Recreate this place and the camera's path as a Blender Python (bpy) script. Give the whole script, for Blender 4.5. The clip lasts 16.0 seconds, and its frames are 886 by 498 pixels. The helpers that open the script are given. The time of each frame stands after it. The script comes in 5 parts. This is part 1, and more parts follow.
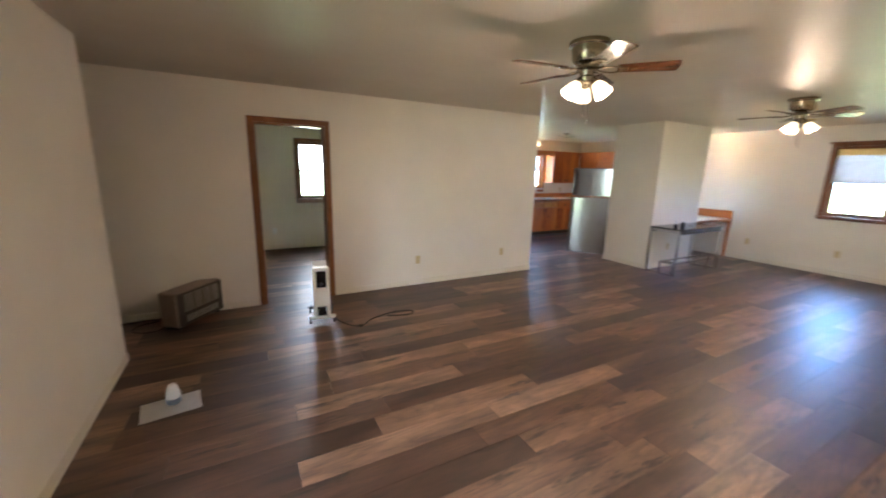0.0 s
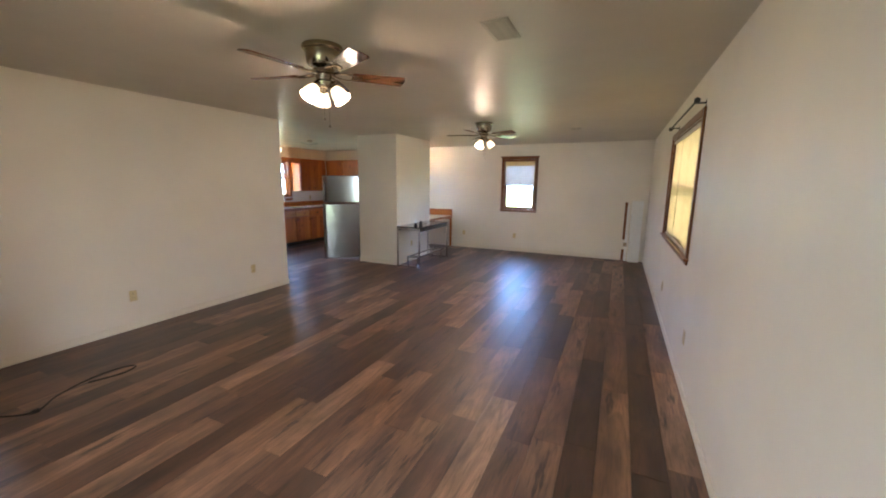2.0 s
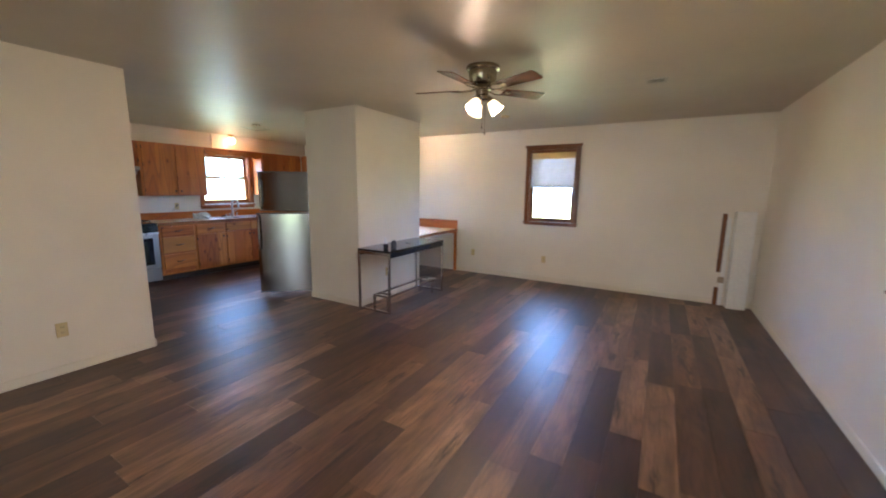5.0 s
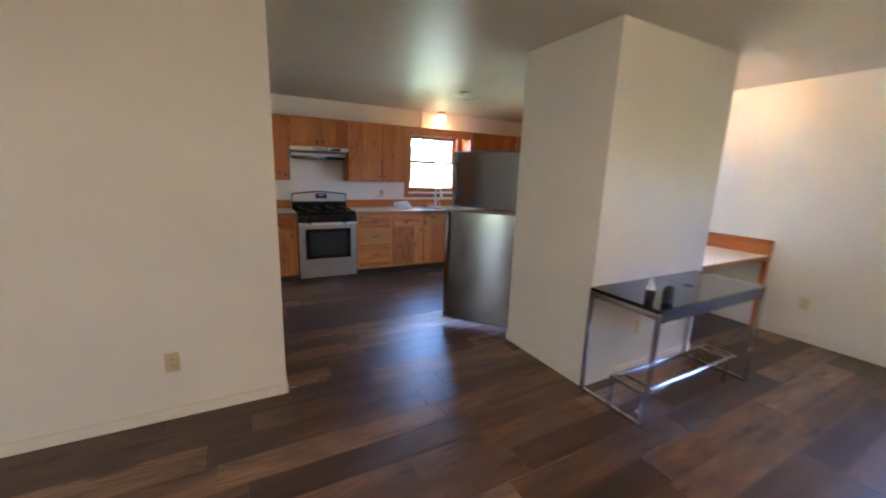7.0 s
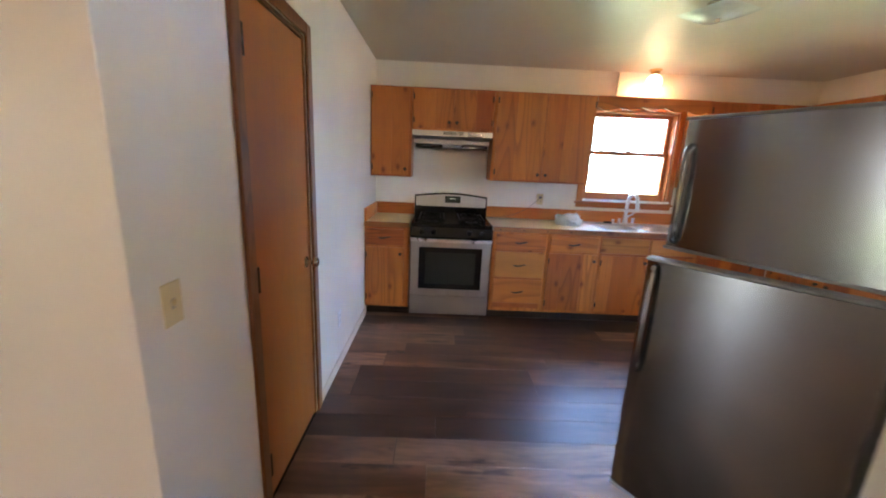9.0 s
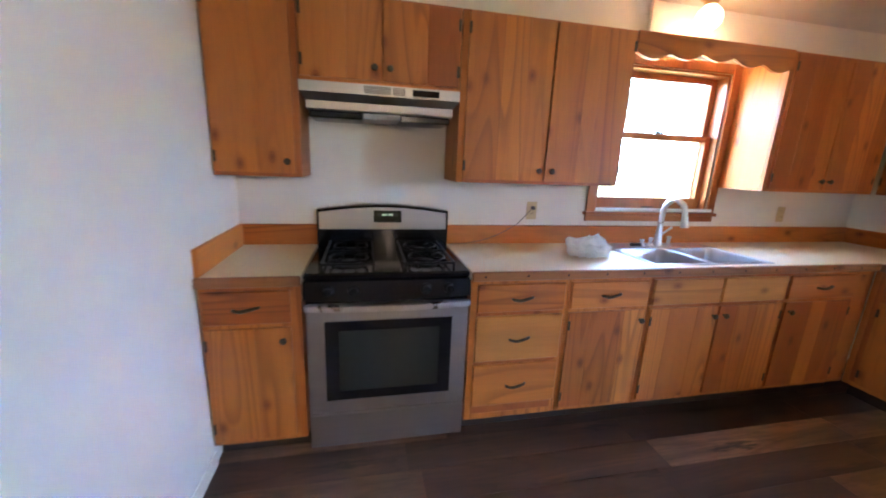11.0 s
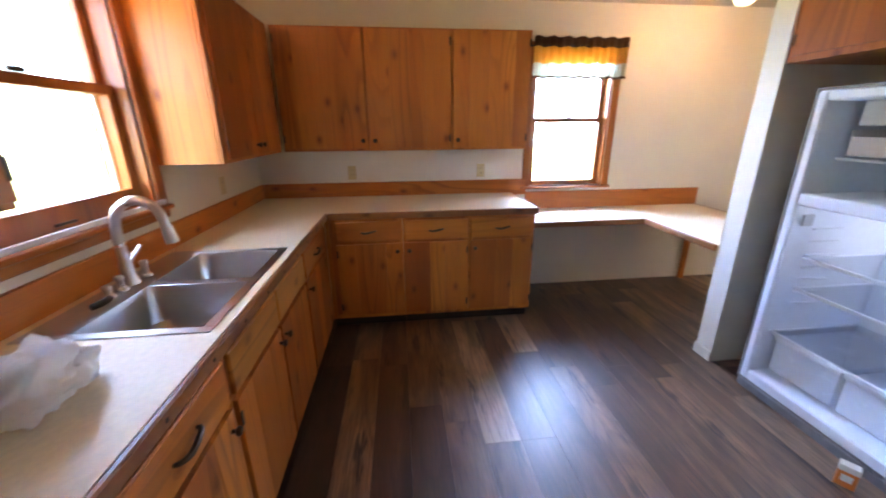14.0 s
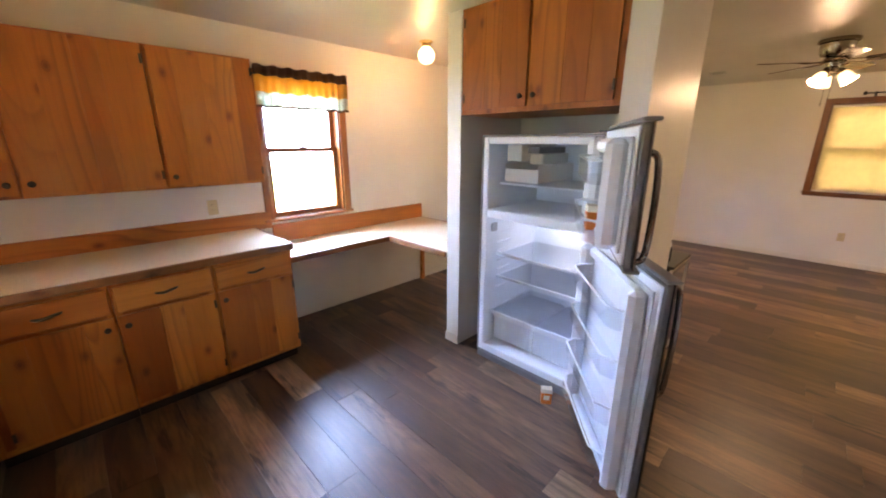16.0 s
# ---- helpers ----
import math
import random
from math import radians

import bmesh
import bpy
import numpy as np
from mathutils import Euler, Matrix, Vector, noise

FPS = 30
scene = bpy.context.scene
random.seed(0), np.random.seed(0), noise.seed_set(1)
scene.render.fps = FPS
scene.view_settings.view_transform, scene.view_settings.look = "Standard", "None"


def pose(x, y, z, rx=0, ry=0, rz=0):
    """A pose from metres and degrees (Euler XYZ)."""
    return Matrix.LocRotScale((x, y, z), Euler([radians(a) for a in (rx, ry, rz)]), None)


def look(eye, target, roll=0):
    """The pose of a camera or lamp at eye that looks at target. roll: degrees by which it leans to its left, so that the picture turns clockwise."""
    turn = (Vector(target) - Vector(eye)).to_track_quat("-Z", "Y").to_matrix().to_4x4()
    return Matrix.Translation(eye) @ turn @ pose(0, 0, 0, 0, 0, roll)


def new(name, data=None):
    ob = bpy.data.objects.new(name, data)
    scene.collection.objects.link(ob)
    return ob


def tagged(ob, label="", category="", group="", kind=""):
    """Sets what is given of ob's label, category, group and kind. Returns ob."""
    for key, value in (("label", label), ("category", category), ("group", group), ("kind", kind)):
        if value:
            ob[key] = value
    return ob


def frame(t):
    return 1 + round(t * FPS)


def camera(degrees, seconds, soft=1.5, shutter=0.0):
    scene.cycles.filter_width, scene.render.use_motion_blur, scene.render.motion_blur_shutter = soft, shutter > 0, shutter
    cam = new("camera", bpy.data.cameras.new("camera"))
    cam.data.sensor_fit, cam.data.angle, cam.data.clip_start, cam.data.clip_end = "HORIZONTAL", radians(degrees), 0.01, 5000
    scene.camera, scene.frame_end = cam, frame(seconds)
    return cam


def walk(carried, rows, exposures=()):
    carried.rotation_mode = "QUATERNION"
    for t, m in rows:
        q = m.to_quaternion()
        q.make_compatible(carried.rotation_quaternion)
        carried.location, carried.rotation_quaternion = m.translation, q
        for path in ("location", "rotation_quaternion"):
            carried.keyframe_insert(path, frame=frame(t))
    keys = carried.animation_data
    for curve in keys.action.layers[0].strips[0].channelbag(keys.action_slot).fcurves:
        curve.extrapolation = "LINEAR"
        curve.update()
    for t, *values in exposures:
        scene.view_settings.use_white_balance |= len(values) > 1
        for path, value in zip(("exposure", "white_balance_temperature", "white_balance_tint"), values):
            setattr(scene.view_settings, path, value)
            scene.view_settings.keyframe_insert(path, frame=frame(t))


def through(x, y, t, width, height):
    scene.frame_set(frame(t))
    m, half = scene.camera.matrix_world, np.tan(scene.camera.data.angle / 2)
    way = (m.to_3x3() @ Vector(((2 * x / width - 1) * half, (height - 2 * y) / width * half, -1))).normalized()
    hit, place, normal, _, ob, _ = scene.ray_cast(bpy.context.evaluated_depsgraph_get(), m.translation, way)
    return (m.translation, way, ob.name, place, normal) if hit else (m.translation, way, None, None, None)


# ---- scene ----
cam = camera(99.9, 16.0, 1.9, 0.4)
PATH = [
    (0, (0.007, -0.197, 1.565), (0.934, 1.527, 1.154), 1.3),
    (0.5, (-0.099, -0.148, 1.496), (1.232, 1.296, 1.116), 1.0),
    (1, (-0.106, -0.153, 1.494), (1.468, 1.026, 1.129), 0.7),
    (1.5, (-0.069, -0.144, 1.505), (1.646, 0.821, 1.15), 0.6),
    (2, (0.059, -0.117, 1.539), (1.844, 0.716, 1.193), 0.6),
    (2.5, (0.414, -0.173, 1.506), (2.212, 0.642, 1.18), 0.2),
    (3, (0.824, -0.146, 1.494), (2.624, 0.663, 1.171), 0.3),
    (3.2, (0.981, -0.128, 1.499), (2.786, 0.672, 1.18), 0.2),
    (5.5, (3.0, 0.767, 1.459), (4.593, 1.93, 1.128), 1.1),
    (6, (3.339, 1.14, 1.457), (4.751, 2.511, 1.1), 1.5),
    (6.5, (3.664, 1.517, 1.482), (4.878, 3.061, 1.101), 1.6),
    (7, (3.916, 1.939, 1.464), (4.846, 3.664, 1.066), 1.9),
    (7.5, (4.192, 2.321, 1.471), (4.824, 4.172, 1.049), 2.1),
    (8, (4.418, 2.74, 1.457), (4.735, 4.667, 1.024), 2.4),
    (8.5, (4.656, 3.153, 1.459), (4.798, 5.097, 1.011), 2.5),
    (9, (4.755, 3.601, 1.456), (4.79, 5.55, 1.007), 2.6),
    (9.2, (4.762, 3.789, 1.456), (4.764, 5.738, 1.006), 2.7),
    (11.5, (4.785, 5.684, 1.396), (5.556, 7.466, 0.917), 2.1),
    (12, (4.844, 5.973, 1.377), (6.058, 7.469, 0.84), 1.9),
    (12.5, (4.979, 6.174, 1.383), (6.543, 7.279, 0.806), 0.8),
    (13, (5.044, 6.339, 1.409), (6.855, 6.931, 0.804), 0.5),
    (13.5, (5.181, 6.41, 1.437), (7.08, 6.539, 0.823), 0.0),
    (14, (5.278, 6.42, 1.478), (7.167, 6.207, 0.855), -0.4),
    (14.5, (5.336, 6.44, 1.499), (7.129, 5.824, 0.863), -0.3),
    (15, (5.345, 6.466, 1.533), (6.957, 5.468, 0.898), -0.1),
    (15.5, (5.34, 6.47, 1.568), (6.796, 5.242, 0.956), -0.0),
    (16, (5.328, 6.467, 1.595), (6.684, 5.105, 1.043), 0.1),
]
EXPOSURES = [(0.0, 1.66, 5500, 16), (1.5, 1.36, 5600, 18), (3.2, 1.30, 5550, 18), (6.3, 1.38, 5700, 19), (7.5, 1.50, 5450, 18), (8.5, 1.74, 5900, 22), (9.2, 1.76, 5950, 22), (11.5, 2.30, 5500, 18),
             (12.1, 2.50, 5500, 16), (12.7, 2.42, 6800, 22), (13.5, 1.74, 6900, 26), (14.2, 1.34, 7050, 29), (15.0, 1.50, 7700, 32), (16.0, 1.38, 7650, 30)]
walk(cam, [(t, look(eye, target, roll)) for t, eye, target, roll in PATH], EXPOSURES)

# ---- world, sun, large lights, exposure ----
world = bpy.data.worlds.new("sky")
scene.world = world
world.use_nodes = True
wn = world.node_tree.nodes
sky = wn.new("ShaderNodeTexSky")
sky.sky_type, sky.sun_disc = "NISHITA", False
sky.sun_elevation, sky.sun_rotation = radians(80), radians(-70)
world.node_tree.links.new(sky.outputs[0], wn["Background"].inputs[0])
wn["Background"].inputs[1].default_value = 0.15
sun = new("sun", bpy.data.lights.new("sun", "SUN"))
sun.data.energy, sun.data.angle, sun.data.color = 4.0, radians(0.5), (1, 0.95, 0.86)
sun.matrix_world = look((-2.0, 0.72, 12), (0, 0, 0))


def bulb(name, place, watts, color, r=0.04):
    la = bpy.data.lights.new(name, "POINT")
    la.energy, la.color, la.shadow_soft_size = watts, color, r
    new(name, la).location = place


WARM = (1.0, 0.70, 0.42)
for fx, fy in ((2.10, 1.72), (5.43, 1.75)):
    for k in range(3):
        a = radians(-70 + 120 * k)
        bulb("fan_bulb", (fx + 0.115 * math.cos(a), fy + 0.115 * math.sin(a), 2.075), 7.8, WARM, 0.03)
bulb("kitchen_bulb", (6.78, 7.44, 2.27), 28.0, (1.0, 0.53, 0.19), 0.05)
# unseen bulb, assumed inside the open refrigerator to brighten its interior
bulb("assumed_refrigerator_bulb", (6.55, 3.95, 1.035), 0.75, (0.72, 0.85, 1.0), 0.02)
bulb("desk_bulb", (7.91, 4.08, 2.27), 44.0, (1.0, 0.54, 0.20), 0.05)

# ---- geometry helpers ----


def box(bm, x0, x1, y0, y1, z0, z1, b=0.0):
    """A box, with chamfered edges where b is given."""
    lo, hi = (x0, y0, z0), (x1, y1, z1)
    if b <= 0:
        v = [bm.verts.new((x, y, z)) for x in (x0, x1) for y in (y0, y1) for z in (z0, z1)]
        for f in ((0, 1, 3, 2), (4, 6, 7, 5), (0, 4, 5, 1), (2, 3, 7, 6), (0, 2, 6, 4), (1, 5, 7, 3)):
            bm.faces.new([v[i] for i in f])
        return
    b = min(b, 0.45 * min(abs(h - l) for l, h in zip(lo, hi)))
    v = {}
    for s in [(i, j, k) for i in (0, 1) for j in (0, 1) for k in (0, 1)]:
        for a in range(3):
            v[s, a] = bm.verts.new([(hi[c] if s[c] else lo[c]) if c == a else (hi[c] - b if s[c] else lo[c] + b) for c in range(3)])
    for a in range(3):
        c, d = (a + 1) % 3, (a + 2) % 3
        for sa in (0, 1):
            ring = []
            for sc, sd in ((0, 0), (1, 0), (1, 1), (0, 1)):
                s = [0, 0, 0]
                s[a], s[c], s[d] = sa, sc, sd
                ring.append(v[tuple(s), a])
            bm.faces.new(ring)
        for sc in (0, 1):
            for sd in (0, 1):
                s0, s1 = [0, 0, 0], [0, 0, 0]
                s0[c] = s1[c] = sc
                s0[d] = s1[d] = sd
                s1[a] = 1
                s0, s1 = tuple(s0), tuple(s1)
                bm.faces.new((v[s0, c], v[s1, c], v[s1, d], v[s0, d]))
    for s in [(i, j, k) for i in (0, 1) for j in (0, 1) for k in (0, 1)]:
        bm.faces.new((v[s, 0], v[s, 1], v[s, 2]))


def lathe(bm, profile, n=20, m=None):
    """A turned shape from (radius, height) pairs round z."""
    m = m or Matrix()
    rings = []
    for r, z in profile:
        if r < 1e-5:
            rings.append([bm.verts.new(m @ Vector((0, 0, z)))])
        else:
            rings.append([bm.verts.new(m @ Vector((r * math.cos(2 * math.pi * i / n), r * math.sin(2 * math.pi * i / n), z))) for i in range(n)])
    for a, b in zip(rings, rings[1:]):
        for i in range(n):
            j = (i + 1) % n
            if len(a) == 1 and len(b) > 1:
                bm.faces.new((a[0], b[i], b[j]))
            elif len(b) == 1 and len(a) > 1:
                bm.faces.new((a[i], a[j], b[0]))
            elif len(a) > 1:
                bm.faces.new((a[i], a[j], b[j], b[i]))


def rod(bm, p, q, r, n=10, r2=None):
    """A straight round bar from p to q."""
    p, q = Vector(p), Vector(q)
    m = Matrix.Translation(p) @ (q - p).to_track_quat("Z", "Y").to_matrix().to_4x4()
    d = (q - p).length
    r2 = r if r2 is None else r2
    lathe(bm, [(0, 0), (r, 0), (r2, d), (0, d)], n, m)


def tube(bm, pts, r, n=8):
    """A bent round bar or cord through the points."""
    pts = [Vector(p) for p in pts]
    rings, up = [], Vector((0.12, 0.2, 1)).normalized()
    for i, p in enumerate(pts):
        d = (pts[min(i + 1, len(pts) - 1)] - pts[max(i - 1, 0)]).normalized()
        s = d.cross(up)
        if s.length < 0.05:
            s = d.cross(Vector((1, 0, 0)))
        s.normalize()
        u = s.cross(d)
        rr = r[i] if isinstance(r, (list, tuple)) else r
        rings.append([bm.verts.new(p + rr * (math.cos(2 * math.pi * k / n) * s + math.sin(2 * math.pi * k / n) * u)) for k in range(n)])
    for a, b in zip(rings, rings[1:]):
        for k in range(n):
            bm.faces.new((a[k], a[(k + 1) % n], b[(k + 1) % n], b[k]))
    bm.faces.new(rings[0]), bm.faces.new(rings[-1])


def smoothed(pts, steps=6):
    """Points along a soft curve through pts."""
    pts = [Vector(p) for p in pts]
    out = []
    for i in range(len(pts) - 1):
        a, b, c, d = pts[max(i - 1, 0)], pts[i], pts[i + 1], pts[min(i + 2, len(pts) - 1)]
        for k in range(steps):
            t = k / steps
            out.append(0.5 * (2 * b + (c - a) * t + (2 * a - 5 * b + 4 * c - d) * t * t + (3 * b - a - 3 * c + d) * t ** 3))
    return out + [pts[-1]]


def prism(bm, outline, y0, y1):
    """An outline in x and z, drawn out along y."""
    a = [bm.verts.new((x, y0, z)) for x, z in outline]
    b = [bm.verts.new((x, y1, z)) for x, z in outline]
    bm.faces.new(a), bm.faces.new(b)
    for i in range(len(a)):
        j = (i + 1) % len(a)
        bm.faces.new((a[i], a[j], b[j], b[i]))


def as_mesh(name, bm, mat, angle=35):
    bmesh.ops.recalc_face_normals(bm, faces=bm.faces)
    me = bpy.data.meshes.new(name)
    bm.to_mesh(me)
    bm.free()
    me.materials.append(mat)
    me.shade_smooth()
    me.set_sharp_from_angle(angle=radians(angle))
    return me


def part(name, bm, mat, parent, label="", m=None, angle=35):
    """One mesh under a thing or under a part."""
    ob = new(name, as_mesh(name, bm, mat, angle))
    ob.parent = parent
    if m is not None:
        ob.matrix_basis = m
    return tagged(ob, label)


def thing(name, m, label, category, group="", kind=""):
    ob = new(name)
    ob.empty_display_size = 0.1
    ob.matrix_basis = m
    return tagged(ob, label, category, group, kind)


def solid(name, bm, mat, label, category, m=None, kind="", group="", angle=35):
    """A thing of one mesh."""
    ob = new(name, as_mesh(name, bm, mat, angle))
    if m is not None:
        ob.matrix_basis = m
    return tagged(ob, label, category, group, kind)


def boxes(*rows, b=0.0):
    bm = bmesh.new()
    for r in rows:
        box(bm, *r, b=b)
    return bm


# ---- materials ----


class Nodes:
    """A material and short ways to wire it."""

    def __init__(self, name, rough=0.5, metal=0.0, color=(0.8, 0.8, 0.8)):
        self.mat = bpy.data.materials.new(name)
        self.mat.use_nodes = True
        self.tree = self.mat.node_tree
        self.bsdf = self.tree.nodes["Principled BSDF"]
        self.set("Roughness", rough), self.set("Metallic", metal), self.set("Base Color", (*color, 1))

    def set(self, key, value):
        self.bsdf.inputs[key].default_value = value

    def node(self, kind, **keys):
        n = self.tree.nodes.new("ShaderNode" + kind)
        for k, v in keys.items():
            n.inputs[k].default_value = v
        return n

    def link(self, a, b):
        self.tree.links.new(a, b)

    def coords(self, scale=(1, 1, 1), shuffle=0.0):
        c = self.node("TexCoord").outputs["Object"]
        if shuffle:
            g, o = self.node("NewGeometry"), self.node("ObjectInfo")
            s = self.node("Math")
            self.link(g.outputs["Random Per Island"], s.inputs[0]), self.link(o.outputs["Random"], s.inputs[1])
            k = self.node("Math")
            k.operation = "MULTIPLY"
            self.link(s.outputs[0], k.inputs[0])
            k.inputs[1].default_value = shuffle
            a = self.node("VectorMath")
            self.link(c, a.inputs[0]), self.link(k.outputs[0], a.inputs[1])
            c = a.outputs[0]
        m = self.node("Mapping", Scale=scale)
        self.link(c, m.inputs["Vector"])
        return m.outputs[0]

    def noise(self, vec, scale, detail=4.0, rough=0.55, distort=0.0):
        n = self.node("TexNoise", Scale=scale, Detail=detail, Roughness=rough, Distortion=distort)
        self.link(vec, n.inputs["Vector"])
        return n.outputs["Fac"]

    def ramp(self, fac, *stops):
        r = self.node("ValToRGB")
        e = r.color_ramp.elements
        while len(e) < len(stops):
            e.new(0.5)
        for x, (p, c) in zip(e, stops):
            x.position, x.color = p, (*c, 1) if len(c) == 3 else c
        self.link(fac, r.inputs[0])
        return r.outputs[0]

    def mix(self, fac, a, b, mode="MIX"):
        m = self.node("Mix")
        m.data_type, m.blend_type = "RGBA", mode
        for v, i in ((fac, 0), (a, 6), (b, 7)):
            if isinstance(v, (int, float)):
                m.inputs[i].default_value = v
            elif isinstance(v, tuple):
                m.inputs[i].default_value = (*v, 1)
            else:
                self.link(v, m.inputs[i])
        return m.outputs[2]

    def bump(self, height, strength=0.2, distance=0.002):
        b = self.node("Bump", Strength=strength, Distance=distance)
        self.link(height, b.inputs["Height"])
        self.link(b.outputs[0], self.bsdf.inputs["Normal"])

    def color(self, out):
        self.link(out, self.bsdf.inputs["Base Color"])

    def rough(self, fac, lo, hi):
        m = self.node("MapRange")
        m.inputs["To Min"].default_value, m.inputs["To Max"].default_value = lo, hi
        self.link(fac, m.inputs["Value"])
        self.link(m.outputs[0], self.bsdf.inputs["Roughness"])


def paint(name, c, rough=0.45, bump=0.12, grime=0.06, gloss=0.5):
    n = Nodes(name, rough)
    n.set("Specular IOR Level", gloss)
    v = n.coords()
    big, fine = n.noise(v, 0.9, 3), n.noise(v, 90, 3)
    d = tuple(x * (1 - 2 * grime) for x in c)
    n.color(n.ramp(big, (0.3, d), (0.7, c)))
    n.rough(n.noise(v, 5, 3), rough - 0.06, rough + 0.08)
    n.bump(fine, bump, 0.0015)
    return n.mat


def wood(name, dark, mid, light, grain="z", rough=0.40, knots=True, fine=1.0, spread=0.42, figure=1.0):
    """Stained softwood: soft tone, cathedral growth lines, knots; each board differs."""
    n = Nodes(name, rough)
    along = "xyz".index(grain)
    stretch = lambda k: tuple(k if a == along else 1.0 for a in range(3))
    v, long = n.coords(stretch(0.10), 7.0), n.coords(stretch(0.05), 7.0)
    tone = n.noise(v, 3.2 * fine, 2.0, 0.5, 0.4)
    thin = n.noise(long, 75 * fine, 4, 0.6, 0.2)
    col = n.ramp(tone, (0.25, dark), (0.5, mid), (0.78, light))
    rise = n.node("Math")
    rise.operation = "MULTIPLY"
    n.link(n.noise(v, 4.2 * fine, 1.2, 0.4, 0.35), rise.inputs[0])
    rise.inputs[1].default_value = 13.0
    ring = n.node("Math")
    ring.operation = "FRACT"
    n.link(rise.outputs[0], ring.inputs[0])
    show = n.ramp(n.noise(v, 2.1 * fine, 1.0), (0.42, (0.12, 0.12, 0.12)), (0.62, (1, 1, 1)))
    lines = n.mix(1.0, n.ramp(ring.outputs[0], (0.0, (0, 0, 0)), (0.55, (0.06 * figure,) * 3), (0.90, (0.62 * figure,) * 3), (1.0, (0, 0, 0))), show, "MULTIPLY")
    col = n.mix(lines, col, tuple(x * 0.52 for x in dark))
    col = n.mix(n.ramp(thin, (0.36, (0.20, 0.20, 0.20)), (0.52, (0, 0, 0))), col, tuple(x * 0.7 for x in dark))
    if knots:
        sep = n.node("SeparateXYZ")
        n.link(n.coords((1, 1, 1), 7.0), sep.inputs[0])
        across = n.node("Math")
        n.link(sep.outputs[(along + 1) % 3], across.inputs[0]), n.link(sep.outputs[(along + 2) % 3], across.inputs[1])
        slow = n.node("Math")
        slow.operation = "MULTIPLY"
        n.link(sep.outputs[along], slow.inputs[0])
        slow.inputs[1].default_value = 0.62
        flat = n.node("CombineXYZ")
        n.link(across.outputs[0], flat.inputs[0]), n.link(slow.outputs[0], flat.inputs[1])
        vo = n.node("TexVoronoi", Scale=3.7)
        vo.voronoi_dimensions = "2D"
        n.link(flat.outputs[0], vo.inputs["Vector"])
        col = n.mix(n.ramp(vo.outputs["Distance"], (0.022, (0.85, 0.85, 0.85)), (0.042, (0.50, 0.50, 0.50)), (0.054, (0.66, 0.66, 0.66)), (0.070, (0.25, 0.25, 0.25)), (0.130, (0, 0, 0))), col, tuple(x * q for x, q in zip(dark, (0.42, 0.30, 0.30))))
    g, o = n.node("NewGeometry"), n.node("ObjectInfo")
    s = n.node("Math")
    n.link(g.outputs["Random Per Island"], s.inputs[0]), n.link(o.outputs["Random"], s.inputs[1])
    fr = n.node("Math")
    fr.operation = "FRACT"
    n.link(s.outputs[0], fr.inputs[0])
    col = n.mix(1.0, col, n.ramp(fr.outputs[0], (0.0, (1 - 0.8 * spread, 1 - 1.15 * spread, 1 - 1.3 * spread)), (0.35, (0.97, 0.95, 0.93)), (0.7, (1.02, 1.03, 1.03)), (1.0, (1 + spread * 0.45, 1 + spread * 0.62, 1 + spread * 0.75))), "MULTIPLY")
    n.color(col)
    n.rough(thin, rough - 0.07, rough + 0.12)
    n.set("Specular IOR Level", 0.38)
    n.bump(thin, 0.10, 0.001)
    return n.mat


def plain(name, c, rough=0.5, metal=0.0, spots=0.08, bump=0.05, scale=30, gloss=0.5):
    n = Nodes(name, rough, metal)
    n.set("Specular IOR Level", gloss)
    v = n.coords()
    f = n.noise(v, scale, 4)
    n.color(n.ramp(f, (0.3, tuple(x * (1 - spots) for x in c)), (0.7, tuple(min(1, x * (1 + spots)) for x in c))))
    n.rough(n.noise(v, scale * 0.3, 3), max(0.02, rough - 0.05), rough + 0.07)
    if bump:
        n.bump(f, bump, 0.001)
    return n.mat


def brushed(name, c, rough=0.28, along="x"):
    """Brushed steel with faint streaks."""
    n = Nodes(name, rough, 1.0)
    v = n.coords({"x": (0.015, 1, 1), "z": (1, 1, 0.015)}[along])
    big = n.noise(v, 40, 2)
    n.color(n.ramp(big, (0.2, tuple(x * 0.93 for x in c)), (0.8, c)))
    n.rough(big, rough - 0.02, rough + 0.05)
    return n.mat


def lamp_glass(name, c, strength):
    n = Nodes(name, 0.3, 0, (0.95, 0.9, 0.82))
    n.set("Emission Color", (*c, 1)), n.set("Emission Strength", strength)
    return n.mat


def clear(name, c=(1, 1, 1), rough=0.0, alpha=0.12):
    """Thin clear pane or plastic: mostly see-through, with a glossy face."""
    n = Nodes(name, rough, 0, c)
    t = n.node("BsdfTransparent")
    t.inputs[0].default_value = (*c, 1)
    g = n.node("BsdfGlossy", Roughness=max(rough, 0.02))
    fr = n.node("LayerWeight")
    pw = n.node("Math")
    pw.operation = "POWER"
    n.link(fr.outputs["Facing"], pw.inputs[0])
    pw.inputs[1].default_value = 4.0
    add = n.node("Math")
    add.operation = "MULTIPLY_ADD"
    n.link(pw.outputs[0], add.inputs[0])
    add.inputs[1].default_value, add.inputs[2].default_value = 0.7, 0.02 + alpha * 0.25
    m = n.node("MixShader")
    n.link(add.outputs[0], m.inputs[0]), n.link(t.outputs[0], m.inputs[1]), n.link(g.outputs[0], m.inputs[2])
    n.link(m.outputs[0], n.tree.nodes["Material Output"].inputs["Surface"])
    return n.mat


